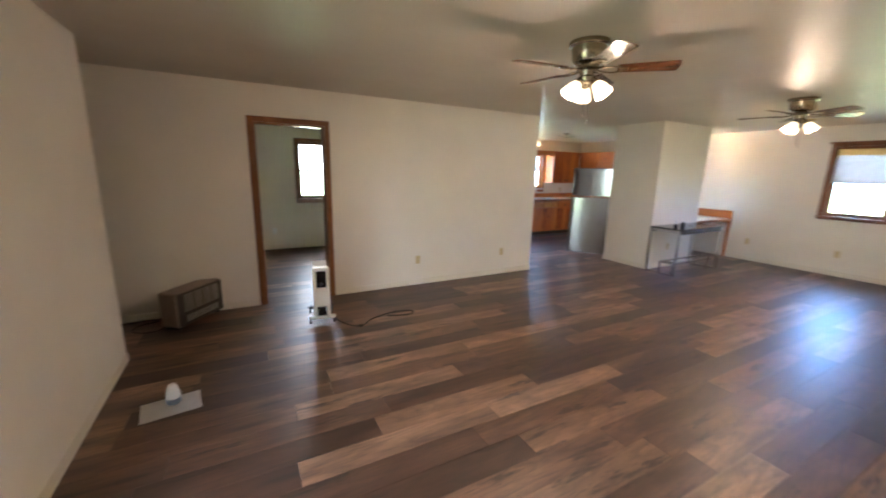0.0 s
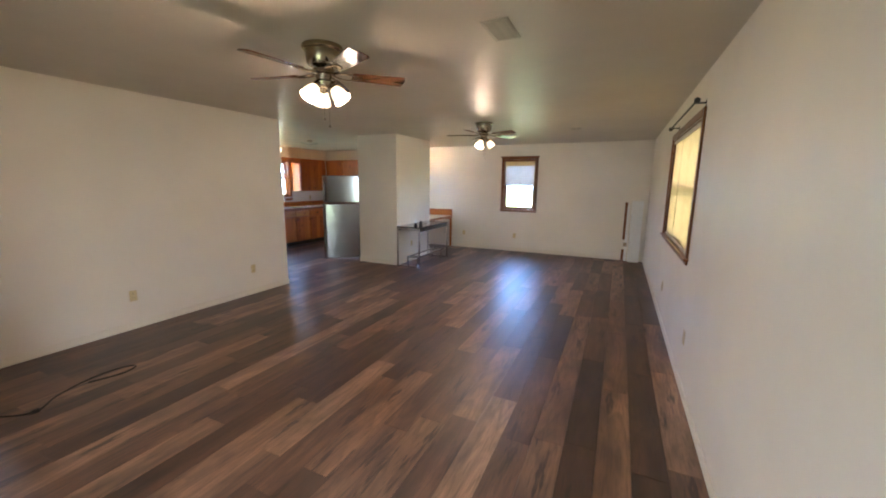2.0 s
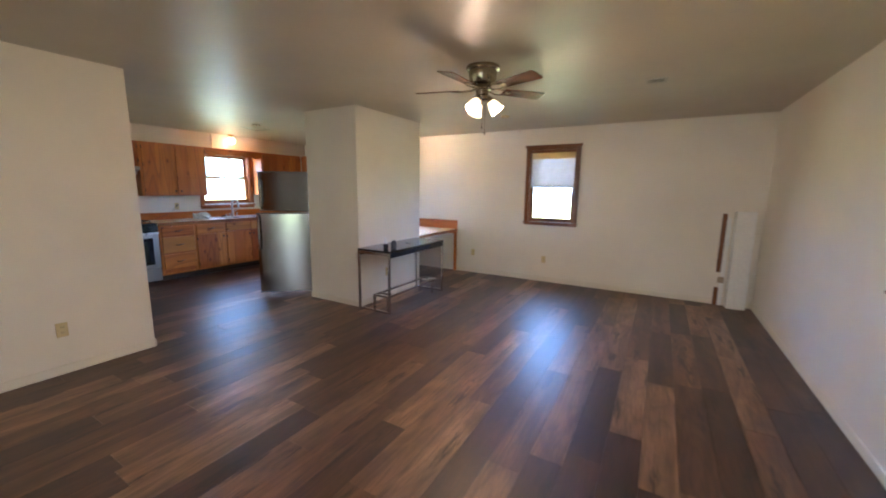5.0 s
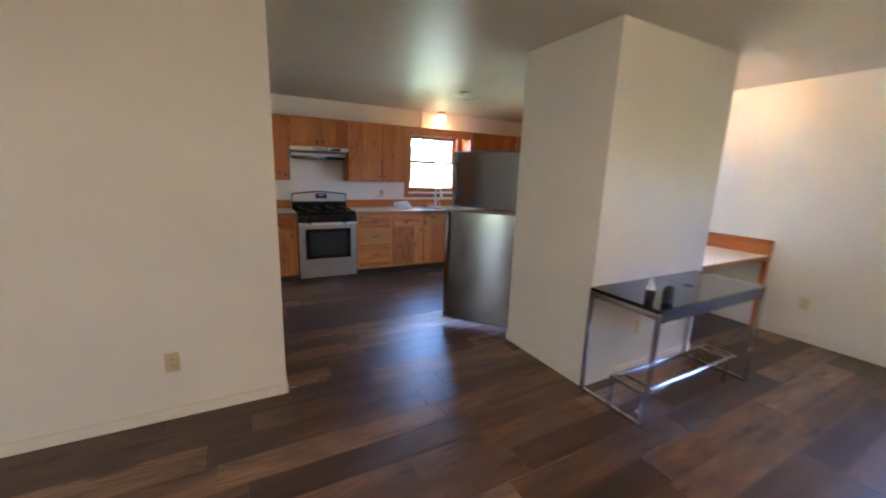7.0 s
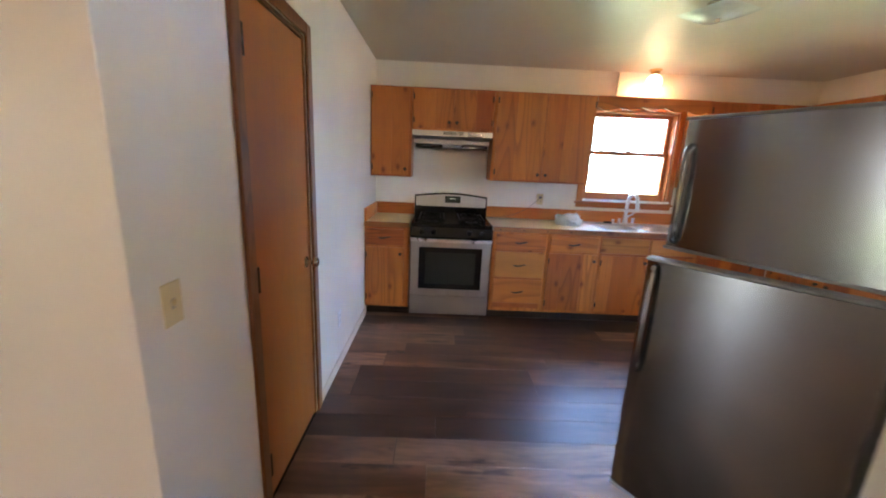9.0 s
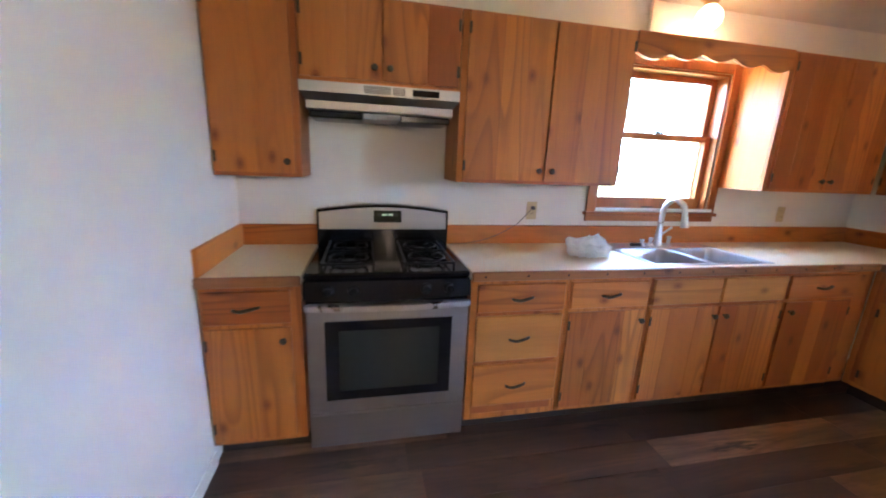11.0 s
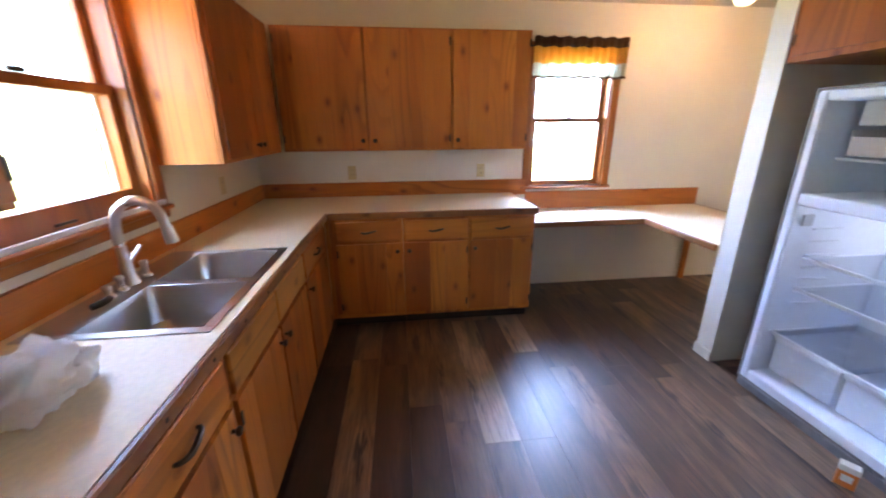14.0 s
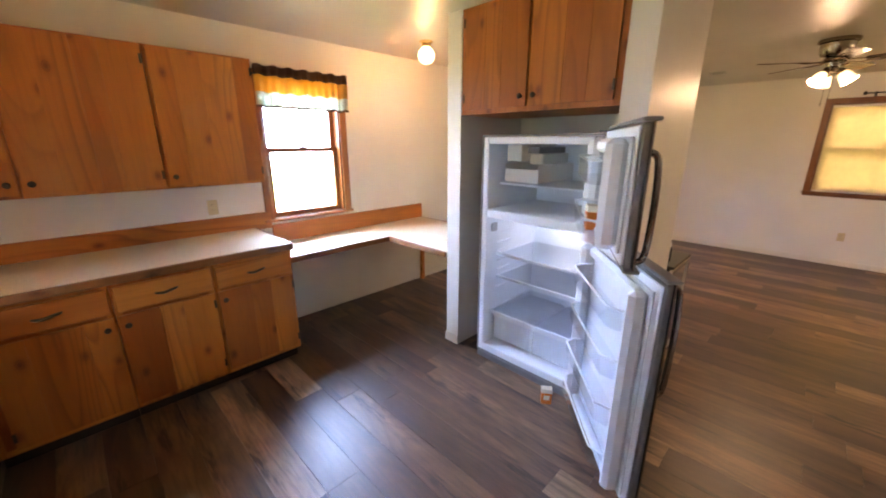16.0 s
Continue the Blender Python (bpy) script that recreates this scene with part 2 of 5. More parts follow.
def cloth(name, c, through, light=0.5, weave=420):
    """Thin fabric or shade cloth that lets daylight through."""
    n = Nodes(name, 0.85, 0, c)
    v = n.coords()
    f = n.noise(v, 14, 4)
    n.color(n.ramp(f, (0.3, tuple(x * 0.88 for x in c)), (0.7, c)))
    n.bump(n.noise(v, weave, 2), 0.2, 0.0008)
    t = n.node("BsdfTranslucent")
    t.inputs[0].default_value = (*through, 1)
    m = n.node("MixShader")
    m.inputs[0].default_value = light
    n.link(n.bsdf.outputs[0], m.inputs[1]), n.link(t.outputs[0], m.inputs[2])
    n.link(m.outputs[0], n.tree.nodes["Material Output"].inputs["Surface"])
    return n.mat


WALL = paint("cream_wall_paint", (0.80, 0.740, 0.640), 0.42)
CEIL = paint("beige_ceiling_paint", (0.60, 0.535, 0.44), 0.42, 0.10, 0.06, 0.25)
TRIMW = paint("painted_baseboard", (0.78, 0.72, 0.60), 0.4, 0.05)
CAB_V = wood("stained_fir_upright", (0.36, 0.098, 0.013), (0.48, 0.142, 0.020), (0.58, 0.200, 0.034), "z")
CAB_H = wood("stained_fir_level", (0.36, 0.098, 0.013), (0.48, 0.142, 0.020), (0.58, 0.200, 0.034), "x")
CAB_Y = wood("stained_fir_level_across", (0.36, 0.098, 0.013), (0.48, 0.142, 0.020), (0.58, 0.200, 0.034), "y")
CASING = wood("dark_stained_casing", (0.11, 0.038, 0.011), (0.18, 0.062, 0.017), (0.25, 0.090, 0.026), "z", 0.35, False, 1.4, 0.2)
DOORW = wood("orange_stained_door_veneer", (0.31, 0.092, 0.012), (0.35, 0.108, 0.015), (0.39, 0.126, 0.019), "z", 0.34, False, 0.8, 0.1, 0.2)
EDGE = wood("worn_counter_edge_wood", (0.17, 0.060, 0.018), (0.27, 0.10, 0.028), (0.36, 0.15, 0.045), "x", 0.35, True, 1.2, 0.2)
EDGE_Y = wood("worn_counter_edge_wood_across", (0.17, 0.060, 0.018), (0.27, 0.10, 0.028), (0.36, 0.15, 0.045), "y", 0.35, True, 1.2, 0.2)
LAMINATE = plain("beige_counter_laminate", (0.76, 0.62, 0.43), 0.46, 0, 0.06, 0.03, 60, 0.35)
STEEL = brushed("brushed_stainless", (0.47, 0.465, 0.46), 0.30, "x")
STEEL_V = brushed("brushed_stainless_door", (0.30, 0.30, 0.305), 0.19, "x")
CHROME = plain("worn_chrome", (0.62, 0.61, 0.60), 0.14, 1.0, 0.05, 0)
NICKEL = plain("brushed_nickel", (0.55, 0.50, 0.43), 0.25, 1.0, 0.06, 0)
PEWTER = plain("antique_pewter", (0.30, 0.25, 0.185), 0.24, 1.0, 0.08, 0)
SATIN = plain("satin_steel", (0.68, 0.68, 0.68), 0.28, 1.0, 0.05, 0)
BLACK = plain("black_enamel", (0.004, 0.004, 0.005), 0.12, 0, 0.1, 0, 30, 0.3)
IRON = plain("cast_iron", (0.005, 0.005, 0.006), 0.45, 0, 0.2, 0.1, 30, 0.16)
DARKGLASS = plain("dark_oven_glass", (0.020, 0.022, 0.016), 0.06, 0, 0.05, 0)
RUBBER = plain("black_rubber", (0.015, 0.015, 0.016), 0.6, 0, 0.1, 0.05)
PULL = plain("dark_bronze_pull", (0.055, 0.038, 0.026), 0.35, 0.7, 0.2, 0)
IVORY = plain("ivory_plastic", (0.60, 0.48, 0.25), 0.35, 0, 0.03, 0)
WHITEP = plain("white_plastic", (0.78, 0.79, 0.78), 0.35, 0, 0.03, 0)
FRIDGEW = plain("white_fridge_liner", (0.80, 0.86, 0.93), 0.35, 0, 0.02, 0)
PANE = clear("window_glass")
FROST = plain("frosted_drawer_plastic", (0.76, 0.83, 0.93), 0.25, 0, 0.02, 0)
CLEARP = clear("clear_shelf_plastic", (0.93, 0.95, 0.98), 0.08, 0.35)
DARK = plain("dark_gap", (0.012, 0.010, 0.008), 0.8, 0, 0.1, 0)


def floor_material(name, island):
    """Printed vinyl planks: each one a tone of brown, with soft wisps, streaks and dark splits along its length."""
    n = Nodes(name, 0.4)
    wide, v = n.coords((0.30, 1, 1), 23.0), n.coords((0.09, 1, 1), 23.0)
    blot, broad, thin = n.noise(wide, 5.5, 3, 0.55, 0.8), n.noise(v, 9, 3, 0.5, 0.5), n.noise(v, 80, 4, 0.6, 0.3)
    if island:
        rnd = n.node("NewGeometry").outputs["Random Per Island"]
    else:
        rnd = n.node("ObjectInfo").outputs["Random"]
    tone = n.ramp(rnd, (0.0, (0.044, 0.0200, 0.0105)), (0.28, (0.076, 0.0350, 0.0190)), (0.52, (0.122, 0.060, 0.033)), (0.76, (0.188, 0.101, 0.057)), (1.0, (0.270, 0.162, 0.097)))
    col = n.mix(1.0, tone, n.ramp(blot, (0.28, (0.52, 0.49, 0.47)), (0.5, (1.0, 0.99, 0.98)), (0.72, (1.55, 1.55, 1.52))), "MULTIPLY")
    col = n.mix(1.0, col, n.ramp(broad, (0.32, (0.74, 0.73, 0.72)), (0.5, (1, 1, 1)), (0.68, (1.30, 1.29, 1.27))), "MULTIPLY")
    col = n.mix(n.ramp(thin, (0.36, (0.36, 0.36, 0.36)), (0.52, (0, 0, 0))), col, (0.022, 0.015, 0.009))
    rise = n.node("Math")
    rise.operation = "MULTIPLY"
    n.link(n.noise(n.coords((0.14, 1, 1), 23.0), 5.0, 1.2, 0.4, 0.3), rise.inputs[0])
    rise.inputs[1].default_value = 11.0
    ring = n.node("Math")
    ring.operation = "FRACT"
    n.link(rise.outputs[0], ring.inputs[0])
    col = n.mix(n.ramp(ring.outputs[0], (0.5, (0, 0, 0)), (0.90, (0.28, 0.28, 0.28)), (1.0, (0, 0, 0))), col, (0.018, 0.012, 0.008))
    vo = n.node("TexVoronoi", Scale=6.5)
    vo.voronoi_dimensions = "2D"
    warp = n.node("VectorMath")
    warp.operation = "MULTIPLY_ADD"
    n.link(n.node("TexNoise", Scale=9.0).outputs["Color"], warp.inputs[0])
    warp.inputs[1].default_value = (0.10, 0.10, 0)
    n.link(n.coords((0.16, 1, 1), 23.0), warp.inputs[2])
    n.link(warp.outputs[0], vo.inputs["Vector"])
    col = n.mix(n.ramp(vo.outputs["Distance"], (0.06, (0.85, 0.85, 0.85)), (0.13, (0.35, 0.35, 0.35)), (0.20, (0, 0, 0))), col, (0.016, 0.008, 0.005))
    n.color(col)
    n.rough(thin, 0.35, 0.46)
    n.set("Specular IOR Level", 0.7)
    n.bump(thin, 0.08, 0.0005)
    return n.mat


PLANK = floor_material("vinyl_plank", False)
PLANK_REST = floor_material("vinyl_plank_rest", True)

# ---- the shell ----
X0, XE, YS, YD, YN, XK, H = -0.92, 8.55, -0.662, 4.38, 7.573, 4.09, 2.415
PX0, PX1, PY0, PY1 = 5.965, 7.29, 3.59, 4.45      # the pier that holds the refrigerator


def wall(name, rows, label="cream painted plaster wall with a satin sheen", mat=None):
    return solid(name, boxes(*rows), mat or WALL, label, "wall", kind="structure")


def pierced(axis, f0, f1, s0, s1, holes, z1=H):
    """Rows of boxes for a wall along x or y from s0 to s1, with (a, b, sill, head) holes."""
    rows, at = [], s0
    for a, b, lo, hi in sorted(holes):
        for u, w, p, q in ((at, a, 0, z1), (a, b, 0, lo), (a, b, hi, z1)):
            if w - u > 1e-4 and q - p > 1e-4:
                rows.append((u, w, f0, f1, p, q) if axis == "x" else (f0, f1, u, w, p, q))
        at = b
    rows.append((at, s1, f0, f1, 0, z1) if axis == "x" else (f0, f1, at, s1, 0, z1))
    return rows


OUT = 0.17
WIN_E = (1.606, 2.310, 0.967, 2.090)
WIN_EK = (4.585, 5.275, 0.962, 2.070)
WIN_N = (6.275, 7.170, 1.128, 2.050)
WIN_S = (3.617, 5.395, 0.962, 2.073)
WIN_B = (0.985, 1.620, 0.970, 2.050)
wall("wall_east", pierced("y", XE, XE + OUT, YS - OUT, YN + OUT, [WIN_E, WIN_EK]))
wall("wall_north", pierced("x", YN, YN + OUT, -3.0, XE, [WIN_N, WIN_B]))
wall("wall_south", pierced("x", YS - OUT, YS, X0 - 0.12, XE, [WIN_S]))
ADDED_DOOR_W = (0.55, 1.45, 0.0, 2.04)                   # added unseen entrance, left open so daylight reaches the west end
wall("wall_west", pierced("y", X0 - 0.12, X0, YS, 3.43, [ADDED_DOOR_W]))
wall("wall_hall_south", [(-3.0, X0 - 0.12, 3.31, 3.43, 0, H)])
wall("wall_hall_end", [(-3.12, -3.0, 3.31, YN + OUT, 0, H)])
DOOR_B = (0.155, 0.885, 0.0, 2.030)
wall("wall_bedroom", pierced("x", YD, YD + 0.12, -3.0, XK, [DOOR_B]))
DOOR_K = (4.915, 5.535, 0.0, 2.010)
wall("wall_closet", pierced("y", XK - 0.12, XK, YD + 0.12, YN, [DOOR_K]))
wall("wall_bedroom_side", [(-0.72, -0.60, YD + 0.12, YN, 0, H)])
wall("wall_closet_back", [(2.90, 3.02, YD + 0.12, YN, 0, H)])
for nm, r in (("wall_pier_west", (PX0, 6.10, PY0 + 0.12, PY1, 0, H)), ("wall_pier_east", (7.165, PX1, PY0 + 0.12, PY1, 0, H)), ("wall_pier_south", (PX0, PX1, PY0, PY0 + 0.12, 0, H))):
    wall(nm, [r], "cream painted pier wall that boxes in the refrigerator")
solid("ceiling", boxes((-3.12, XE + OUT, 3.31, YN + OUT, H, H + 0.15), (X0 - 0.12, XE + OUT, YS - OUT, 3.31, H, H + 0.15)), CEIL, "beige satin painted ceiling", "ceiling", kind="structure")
floor = solid("floor", boxes((-3.12, XE + OUT, YS - OUT, YN + OUT, -0.12, -0.006)), DARK, "dark brown wood-look vinyl plank floor", "floor", kind="structure")

# ---- baseboards ----


def baseboard(rows, name="baseboard"):
    bm = bmesh.new()
    for r in rows:
        box(bm, *r, b=0.006)
    solid(name, bm, TRIMW, "cream painted low baseboard", "baseboard", kind="structure")


T, BH = 0.011, 0.075
baseboard([(X0, XE, YS + 0.001, YS + T, 0.001, BH), (XE - T, XE - 0.001, YS + T, 3.60, 0.001, BH),
           (-3, DOOR_B[0] - 0.06, YD - T, YD - 0.001, 0.001, BH), (DOOR_B[1] + 0.06, XK, YD - T, YD - 0.001, 0.001, BH),
           (XK + 0.001, XK + T, YD - T, DOOR_K[0] - 0.06, 0.001, BH), (XK + 0.001, XK + T, DOOR_K[1] + 0.06, 6.96, 0.001, BH),
           (X0 + 0.001, X0 + T, YS + T, ADDED_DOOR_W[0] - 0.06, 0.001, BH), (X0 + 0.001, X0 + T, ADDED_DOOR_W[1] + 0.06, 3.43, 0.001, BH), (-0.6, 2.9, YN - T, YN - 0.001, 0.001, BH)])
baseboard([(PX0 - T, PX0 - 0.001, PY0 - T, PY1 + T, 0.001, BH), (PX0, PX1, PY0 - T, PY0 - 0.001, 0.001, BH),
           (7.160, PX1 + T, PY1 + 0.001, PY1 + T, 0.001, BH), (PX1 + 0.001, PX1 + T, PY0 - T, PY1, 0.001, BH)])

# ---- windows ----


def window(name, m, w, h, light=(0.60, 0.0), stool=True, inside=CASING, label="", meet=0.5, shelf=0.035, level=None, foot=0.062, apron=0.062):
    """A sash window in an opening w by h; local x along the wall, -y into the room, z up from the opening's foot."""
    g = thing(name, m, label, "window", kind="structure")
    c = 0.062
    part("window_frame", boxes((-c, 0, -0.018, -0.001, 0.001, h + c), (w, w + c, -0.018, -0.001, 0.001, h + c), (0, w, -0.018, -0.001, h, h + c), b=0.004), inside, g)
    part("window_jamb", boxes((0.001, 0.016, 0, OUT, 0.001, h - 0.001), (w - 0.016, w - 0.001, 0, OUT, 0.001, h - 0.001), (0.016, w - 0.016, 0, OUT, h - 0.016, h - 0.001)), inside, g)
    part("window_sill", boxes((-c - 0.015, w + c + 0.015, -shelf, 0.06, -0.022, 0.0), b=0.005), level or CASING_H, g)
    if apron:
        part("apron", boxes((-c, w + c, -0.016, -0.001, -0.022 - apron, -0.024), b=0.004), level or CASING_H, g)
    s, r = 0.040, meet * h
    for nm, z0, z1, y in (("upper_sash", r - 0.02, h - 0.016, 0.085), ("lower_sash", 0.002, r + 0.02, 0.050)):
        sash = part(nm, boxes((0.016, 0.016 + s, y, y + 0.03, z0, z1), (w - 0.016 - s, w - 0.016, y, y + 0.03, z0, z1), (0.016 + s, w - 0.016 - s, y, y + 0.03, z0, z0 + (foot if nm == "lower_sash" else s)),
                              (0.016 + s, w - 0.016 - s, y, y + 0.03, z1 - s, z1), b=0.003), inside, g)
        pane = part("pane", boxes((0.016 + s, w - 0.016 - s, y + 0.013, y + 0.017, z0 + (foot if nm == "lower_sash" else s), z1 - s)), PANE, sash)
        pane.visible_shadow = False
    part("storm_rail", boxes((0.016, w - 0.016, 0.125, 0.14, r - 0.015, r + 0.015), (0.016, 0.034, 0.125, 0.14, 0, h), (w - 0.034, w - 0.016, 0.125, 0.14, 0, h)), WHITEP, g)
    part("sash_lift", boxes((w / 2 - 0.045, w / 2 + 0.045, 0.036, 0.0495, 0.026, 0.036), b=0.003), PULL, g)
    part("sash_lock", boxes((w / 2 - 0.03, w / 2 + 0.03, 0.035, 0.05, r + 0.02, r + 0.035), b=0.004), PULL, g)
    return g


CASING_H = wood("dark_stained_casing_level", (0.11, 0.038, 0.011), (0.18, 0.062, 0.017), (0.25, 0.090, 0.026), "x", 0.35, False, 1.4, 0.2)
CASING_KH = wood("orange_stained_casing_level", (0.26, 0.076, 0.014), (0.40, 0.122, 0.021), (0.52, 0.18, 0.034), "x", 0.32, False, 1.4, 0.2)
CASING_K = wood("orange_stained_casing", (0.26, 0.076, 0.014), (0.40, 0.122, 0.021), (0.52, 0.18, 0.034), "z", 0.32, False, 1.4, 0.2)
window("window_1", pose(XE, WIN_E[1], WIN_E[2], 0, 0, -90), WIN_E[1] - WIN_E[0], WIN_E[3] - WIN_E[2], label="sash window in a dark-stained wooden frame", meet=0.50, apron=0.030)
window("window_2", pose(XE, WIN_EK[1], WIN_EK[2], 0, 0, -90), WIN_EK[1] - WIN_EK[0], WIN_EK[3] - WIN_EK[2], inside=CASING_K, level=CASING_KH, label="sash window in an orange-brown wooden frame above the desk", meet=0.51, foot=0.042, apron=0.0)
g = window("window_3", pose(WIN_N[0], YN, WIN_N[2]), WIN_N[1] - WIN_N[0], WIN_N[3] - WIN_N[2], inside=CASING_K, level=CASING_KH, label="sash window in a wooden frame above the kitchen sink", meet=0.55, foot=0.095, apron=0.040)
part("sill_strip", boxes((0.0, WIN_N[1] - WIN_N[0] + 0.03, -0.030, -0.019, 0.008, 0.030), b=0.003), WHITEP, g, "white strip along the sill")
window("window_4", pose(WIN_S[1], YS, WIN_S[2], 0, 0, 180), WIN_S[1] - WIN_S[0], WIN_S[3] - WIN_S[2], label="wide sash window in a dark wooden frame", meet=0.5, apron=0.035)
window("window_5", pose(WIN_B[0], YN, WIN_B[2]), WIN_B[1] - WIN_B[0], WIN_B[3] - WIN_B[2], label="bedroom sash window in a dark wooden frame", meet=0.5)

# ---- doors ----


def casing(name, m, w, h, depth):
    g = thing(name, m, "stained wooden door casing", "door frame", kind="structure")
    c = 0.058
    for y0, y1 in ((-0.016, -0.001), (depth + 0.001, depth + 0.016)):
        part("casing_side", boxes((-c, 0.0, y0, y1, 0.001, h + c), b=0.004), CASING_D, g)
        part("casing_side", boxes((w, w + c, y0, y1, 0.001, h + c), b=0.004), CASING_D, g)
        part("casing_head", boxes((0.0, w, y0, y1, h, h + c), b=0.004), CASING_D, g)
    part("jamb", boxes((0.001, 0.018, 0, depth, 0.001, h - 0.001), (w - 0.018, w - 0.001, 0, depth, 0.001, h - 0.001), (0.018, w - 0.018, 0, depth, h - 0.018, h - 0.001)), CASING_D, g)
    return g


CASING_D = wood("brown_stained_door_casing", (0.12, 0.042, 0.012), (0.18, 0.066, 0.018), (0.25, 0.095, 0.028), "z", 0.33, False, 1.4, 0.2)
casing("door_frame_1", pose(DOOR_B[0], YD, 0), DOOR_B[1] - DOOR_B[0], DOOR_B[3], 0.12)
# the frame on X0 lines the added, unseen west entrance
casing("added_door_frame", pose(X0, ADDED_DOOR_W[0], 0, 0, 0, 90), ADDED_DOOR_W[1] - ADDED_DOOR_W[0], ADDED_DOOR_W[3], 0.12)
casing("door_frame_2", pose(XK, DOOR_K[0], 0, 0, 0, 90), DOOR_K[1] - DOOR_K[0], DOOR_K[3], 0.12)
g = thing("door_1", pose(XK, DOOR_K[0], 0, 0, 0, 90), "closed flush wooden door with an orange-brown stain", "door", kind="structure")
dw = DOOR_K[1] - DOOR_K[0]
part("door_leaf", boxes((0.021, dw - 0.021, 0.004, 0.039, 0.012, 1.988), b=0.003), DOORW, g)
bm = bmesh.new()
lathe(bm, [(0, 0), (0.03, 0), (0.03, 0.005), (0.011, 0.009), (0.010, 0.030), (0.022, 0.038), (0.027, 0.050), (0.022, 0.062), (0, 0.066)], 20, pose(dw - 0.075, 0.004, 0.93, 90))
part("door_handle", bm, NICKEL, g, "round nickel knob")
for z in (0.18, 1.0, 1.82):
    bm = boxes((0.012, 0.034, -0.004, 0.0035, z - 0.045, z + 0.045), b=0.001)
    rod(bm, (0.02, -0.006, z - 0.05), (0.02, -0.006, z + 0.05), 0.006)
    part("hinge", bm, PULL, g)

# ---- outdoors, as seen through the windows ----


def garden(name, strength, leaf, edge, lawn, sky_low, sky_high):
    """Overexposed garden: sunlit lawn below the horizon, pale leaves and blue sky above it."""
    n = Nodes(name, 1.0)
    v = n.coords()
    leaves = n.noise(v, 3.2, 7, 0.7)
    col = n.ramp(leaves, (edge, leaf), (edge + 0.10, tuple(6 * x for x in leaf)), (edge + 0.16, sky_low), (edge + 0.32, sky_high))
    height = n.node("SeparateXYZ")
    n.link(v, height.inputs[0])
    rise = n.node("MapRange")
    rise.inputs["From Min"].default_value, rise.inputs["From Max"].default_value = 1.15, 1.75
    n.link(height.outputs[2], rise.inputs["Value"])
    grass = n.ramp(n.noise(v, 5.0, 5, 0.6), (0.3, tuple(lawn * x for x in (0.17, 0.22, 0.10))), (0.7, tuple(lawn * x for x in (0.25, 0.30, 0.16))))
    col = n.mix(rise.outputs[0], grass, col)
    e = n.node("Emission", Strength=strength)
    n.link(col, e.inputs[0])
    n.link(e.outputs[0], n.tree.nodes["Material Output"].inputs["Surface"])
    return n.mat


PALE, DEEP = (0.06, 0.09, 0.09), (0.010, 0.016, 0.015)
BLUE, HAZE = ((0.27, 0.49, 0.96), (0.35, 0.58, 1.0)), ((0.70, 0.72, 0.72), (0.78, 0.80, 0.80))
# the west sheet is unseen: glow added as daylight for the added entrance
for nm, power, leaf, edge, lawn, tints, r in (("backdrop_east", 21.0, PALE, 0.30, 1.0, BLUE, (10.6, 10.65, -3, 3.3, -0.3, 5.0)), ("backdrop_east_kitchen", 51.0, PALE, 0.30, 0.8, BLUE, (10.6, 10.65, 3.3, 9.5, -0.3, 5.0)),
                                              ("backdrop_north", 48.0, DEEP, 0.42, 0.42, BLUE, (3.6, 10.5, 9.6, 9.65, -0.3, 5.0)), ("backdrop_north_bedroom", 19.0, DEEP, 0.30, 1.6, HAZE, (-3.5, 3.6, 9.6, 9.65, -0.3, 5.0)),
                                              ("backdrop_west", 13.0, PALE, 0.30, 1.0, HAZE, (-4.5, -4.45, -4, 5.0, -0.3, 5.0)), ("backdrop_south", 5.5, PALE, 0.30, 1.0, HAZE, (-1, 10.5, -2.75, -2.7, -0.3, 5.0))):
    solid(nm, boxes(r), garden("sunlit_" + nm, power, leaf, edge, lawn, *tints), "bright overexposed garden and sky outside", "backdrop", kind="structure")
LAWN = plain("lawn", (0.07, 0.12, 0.035), 0.9, 0, 0.4, 0.3, 9)
solid("ground", boxes((-400, 400, -400, 400, -0.42, -0.32)), LAWN, "green lawn round the house", "ground", kind="structure")

# ---- kitchen cabinets ----
random.seed(5)


def boards(parent, x0, x1, y0, y1, z0, z1):
    """A door leaf: a backing sheet that carries upright boards."""
    door = part("door", boxes((x0 + 0.002, x1 - 0.002, y1 - 0.006, y1, z0 + 0.002, z1 - 0.002)), CAB_V, parent)
    n = max(2, round((x1 - x0) / 0.15))
    cuts = [x0] + [x0 + (x1 - x0) * (i + random.uniform(-0.25, 0.25)) / n for i in range(1, n)] + [x1]
    for a, b in zip(cuts, cuts[1:]):
        part("board", boxes((a + 0.0002, b - 0.0002, y0, y1 - 0.0062, z0, z1), b=0.001), CAB_V, door)
    return door


def knob(parent, x, z, y):
    bm = bmesh.new()
    lathe(bm, [(0, 0), (0.007, 0), (0.006, 0.010), (0.0145, 0.017), (0.016, 0.023), (0.011, 0.028), (0, 0.029)], 14, pose(x, y, z, 90))
    part("knob", bm, PULL, parent, "dark bronze knob")


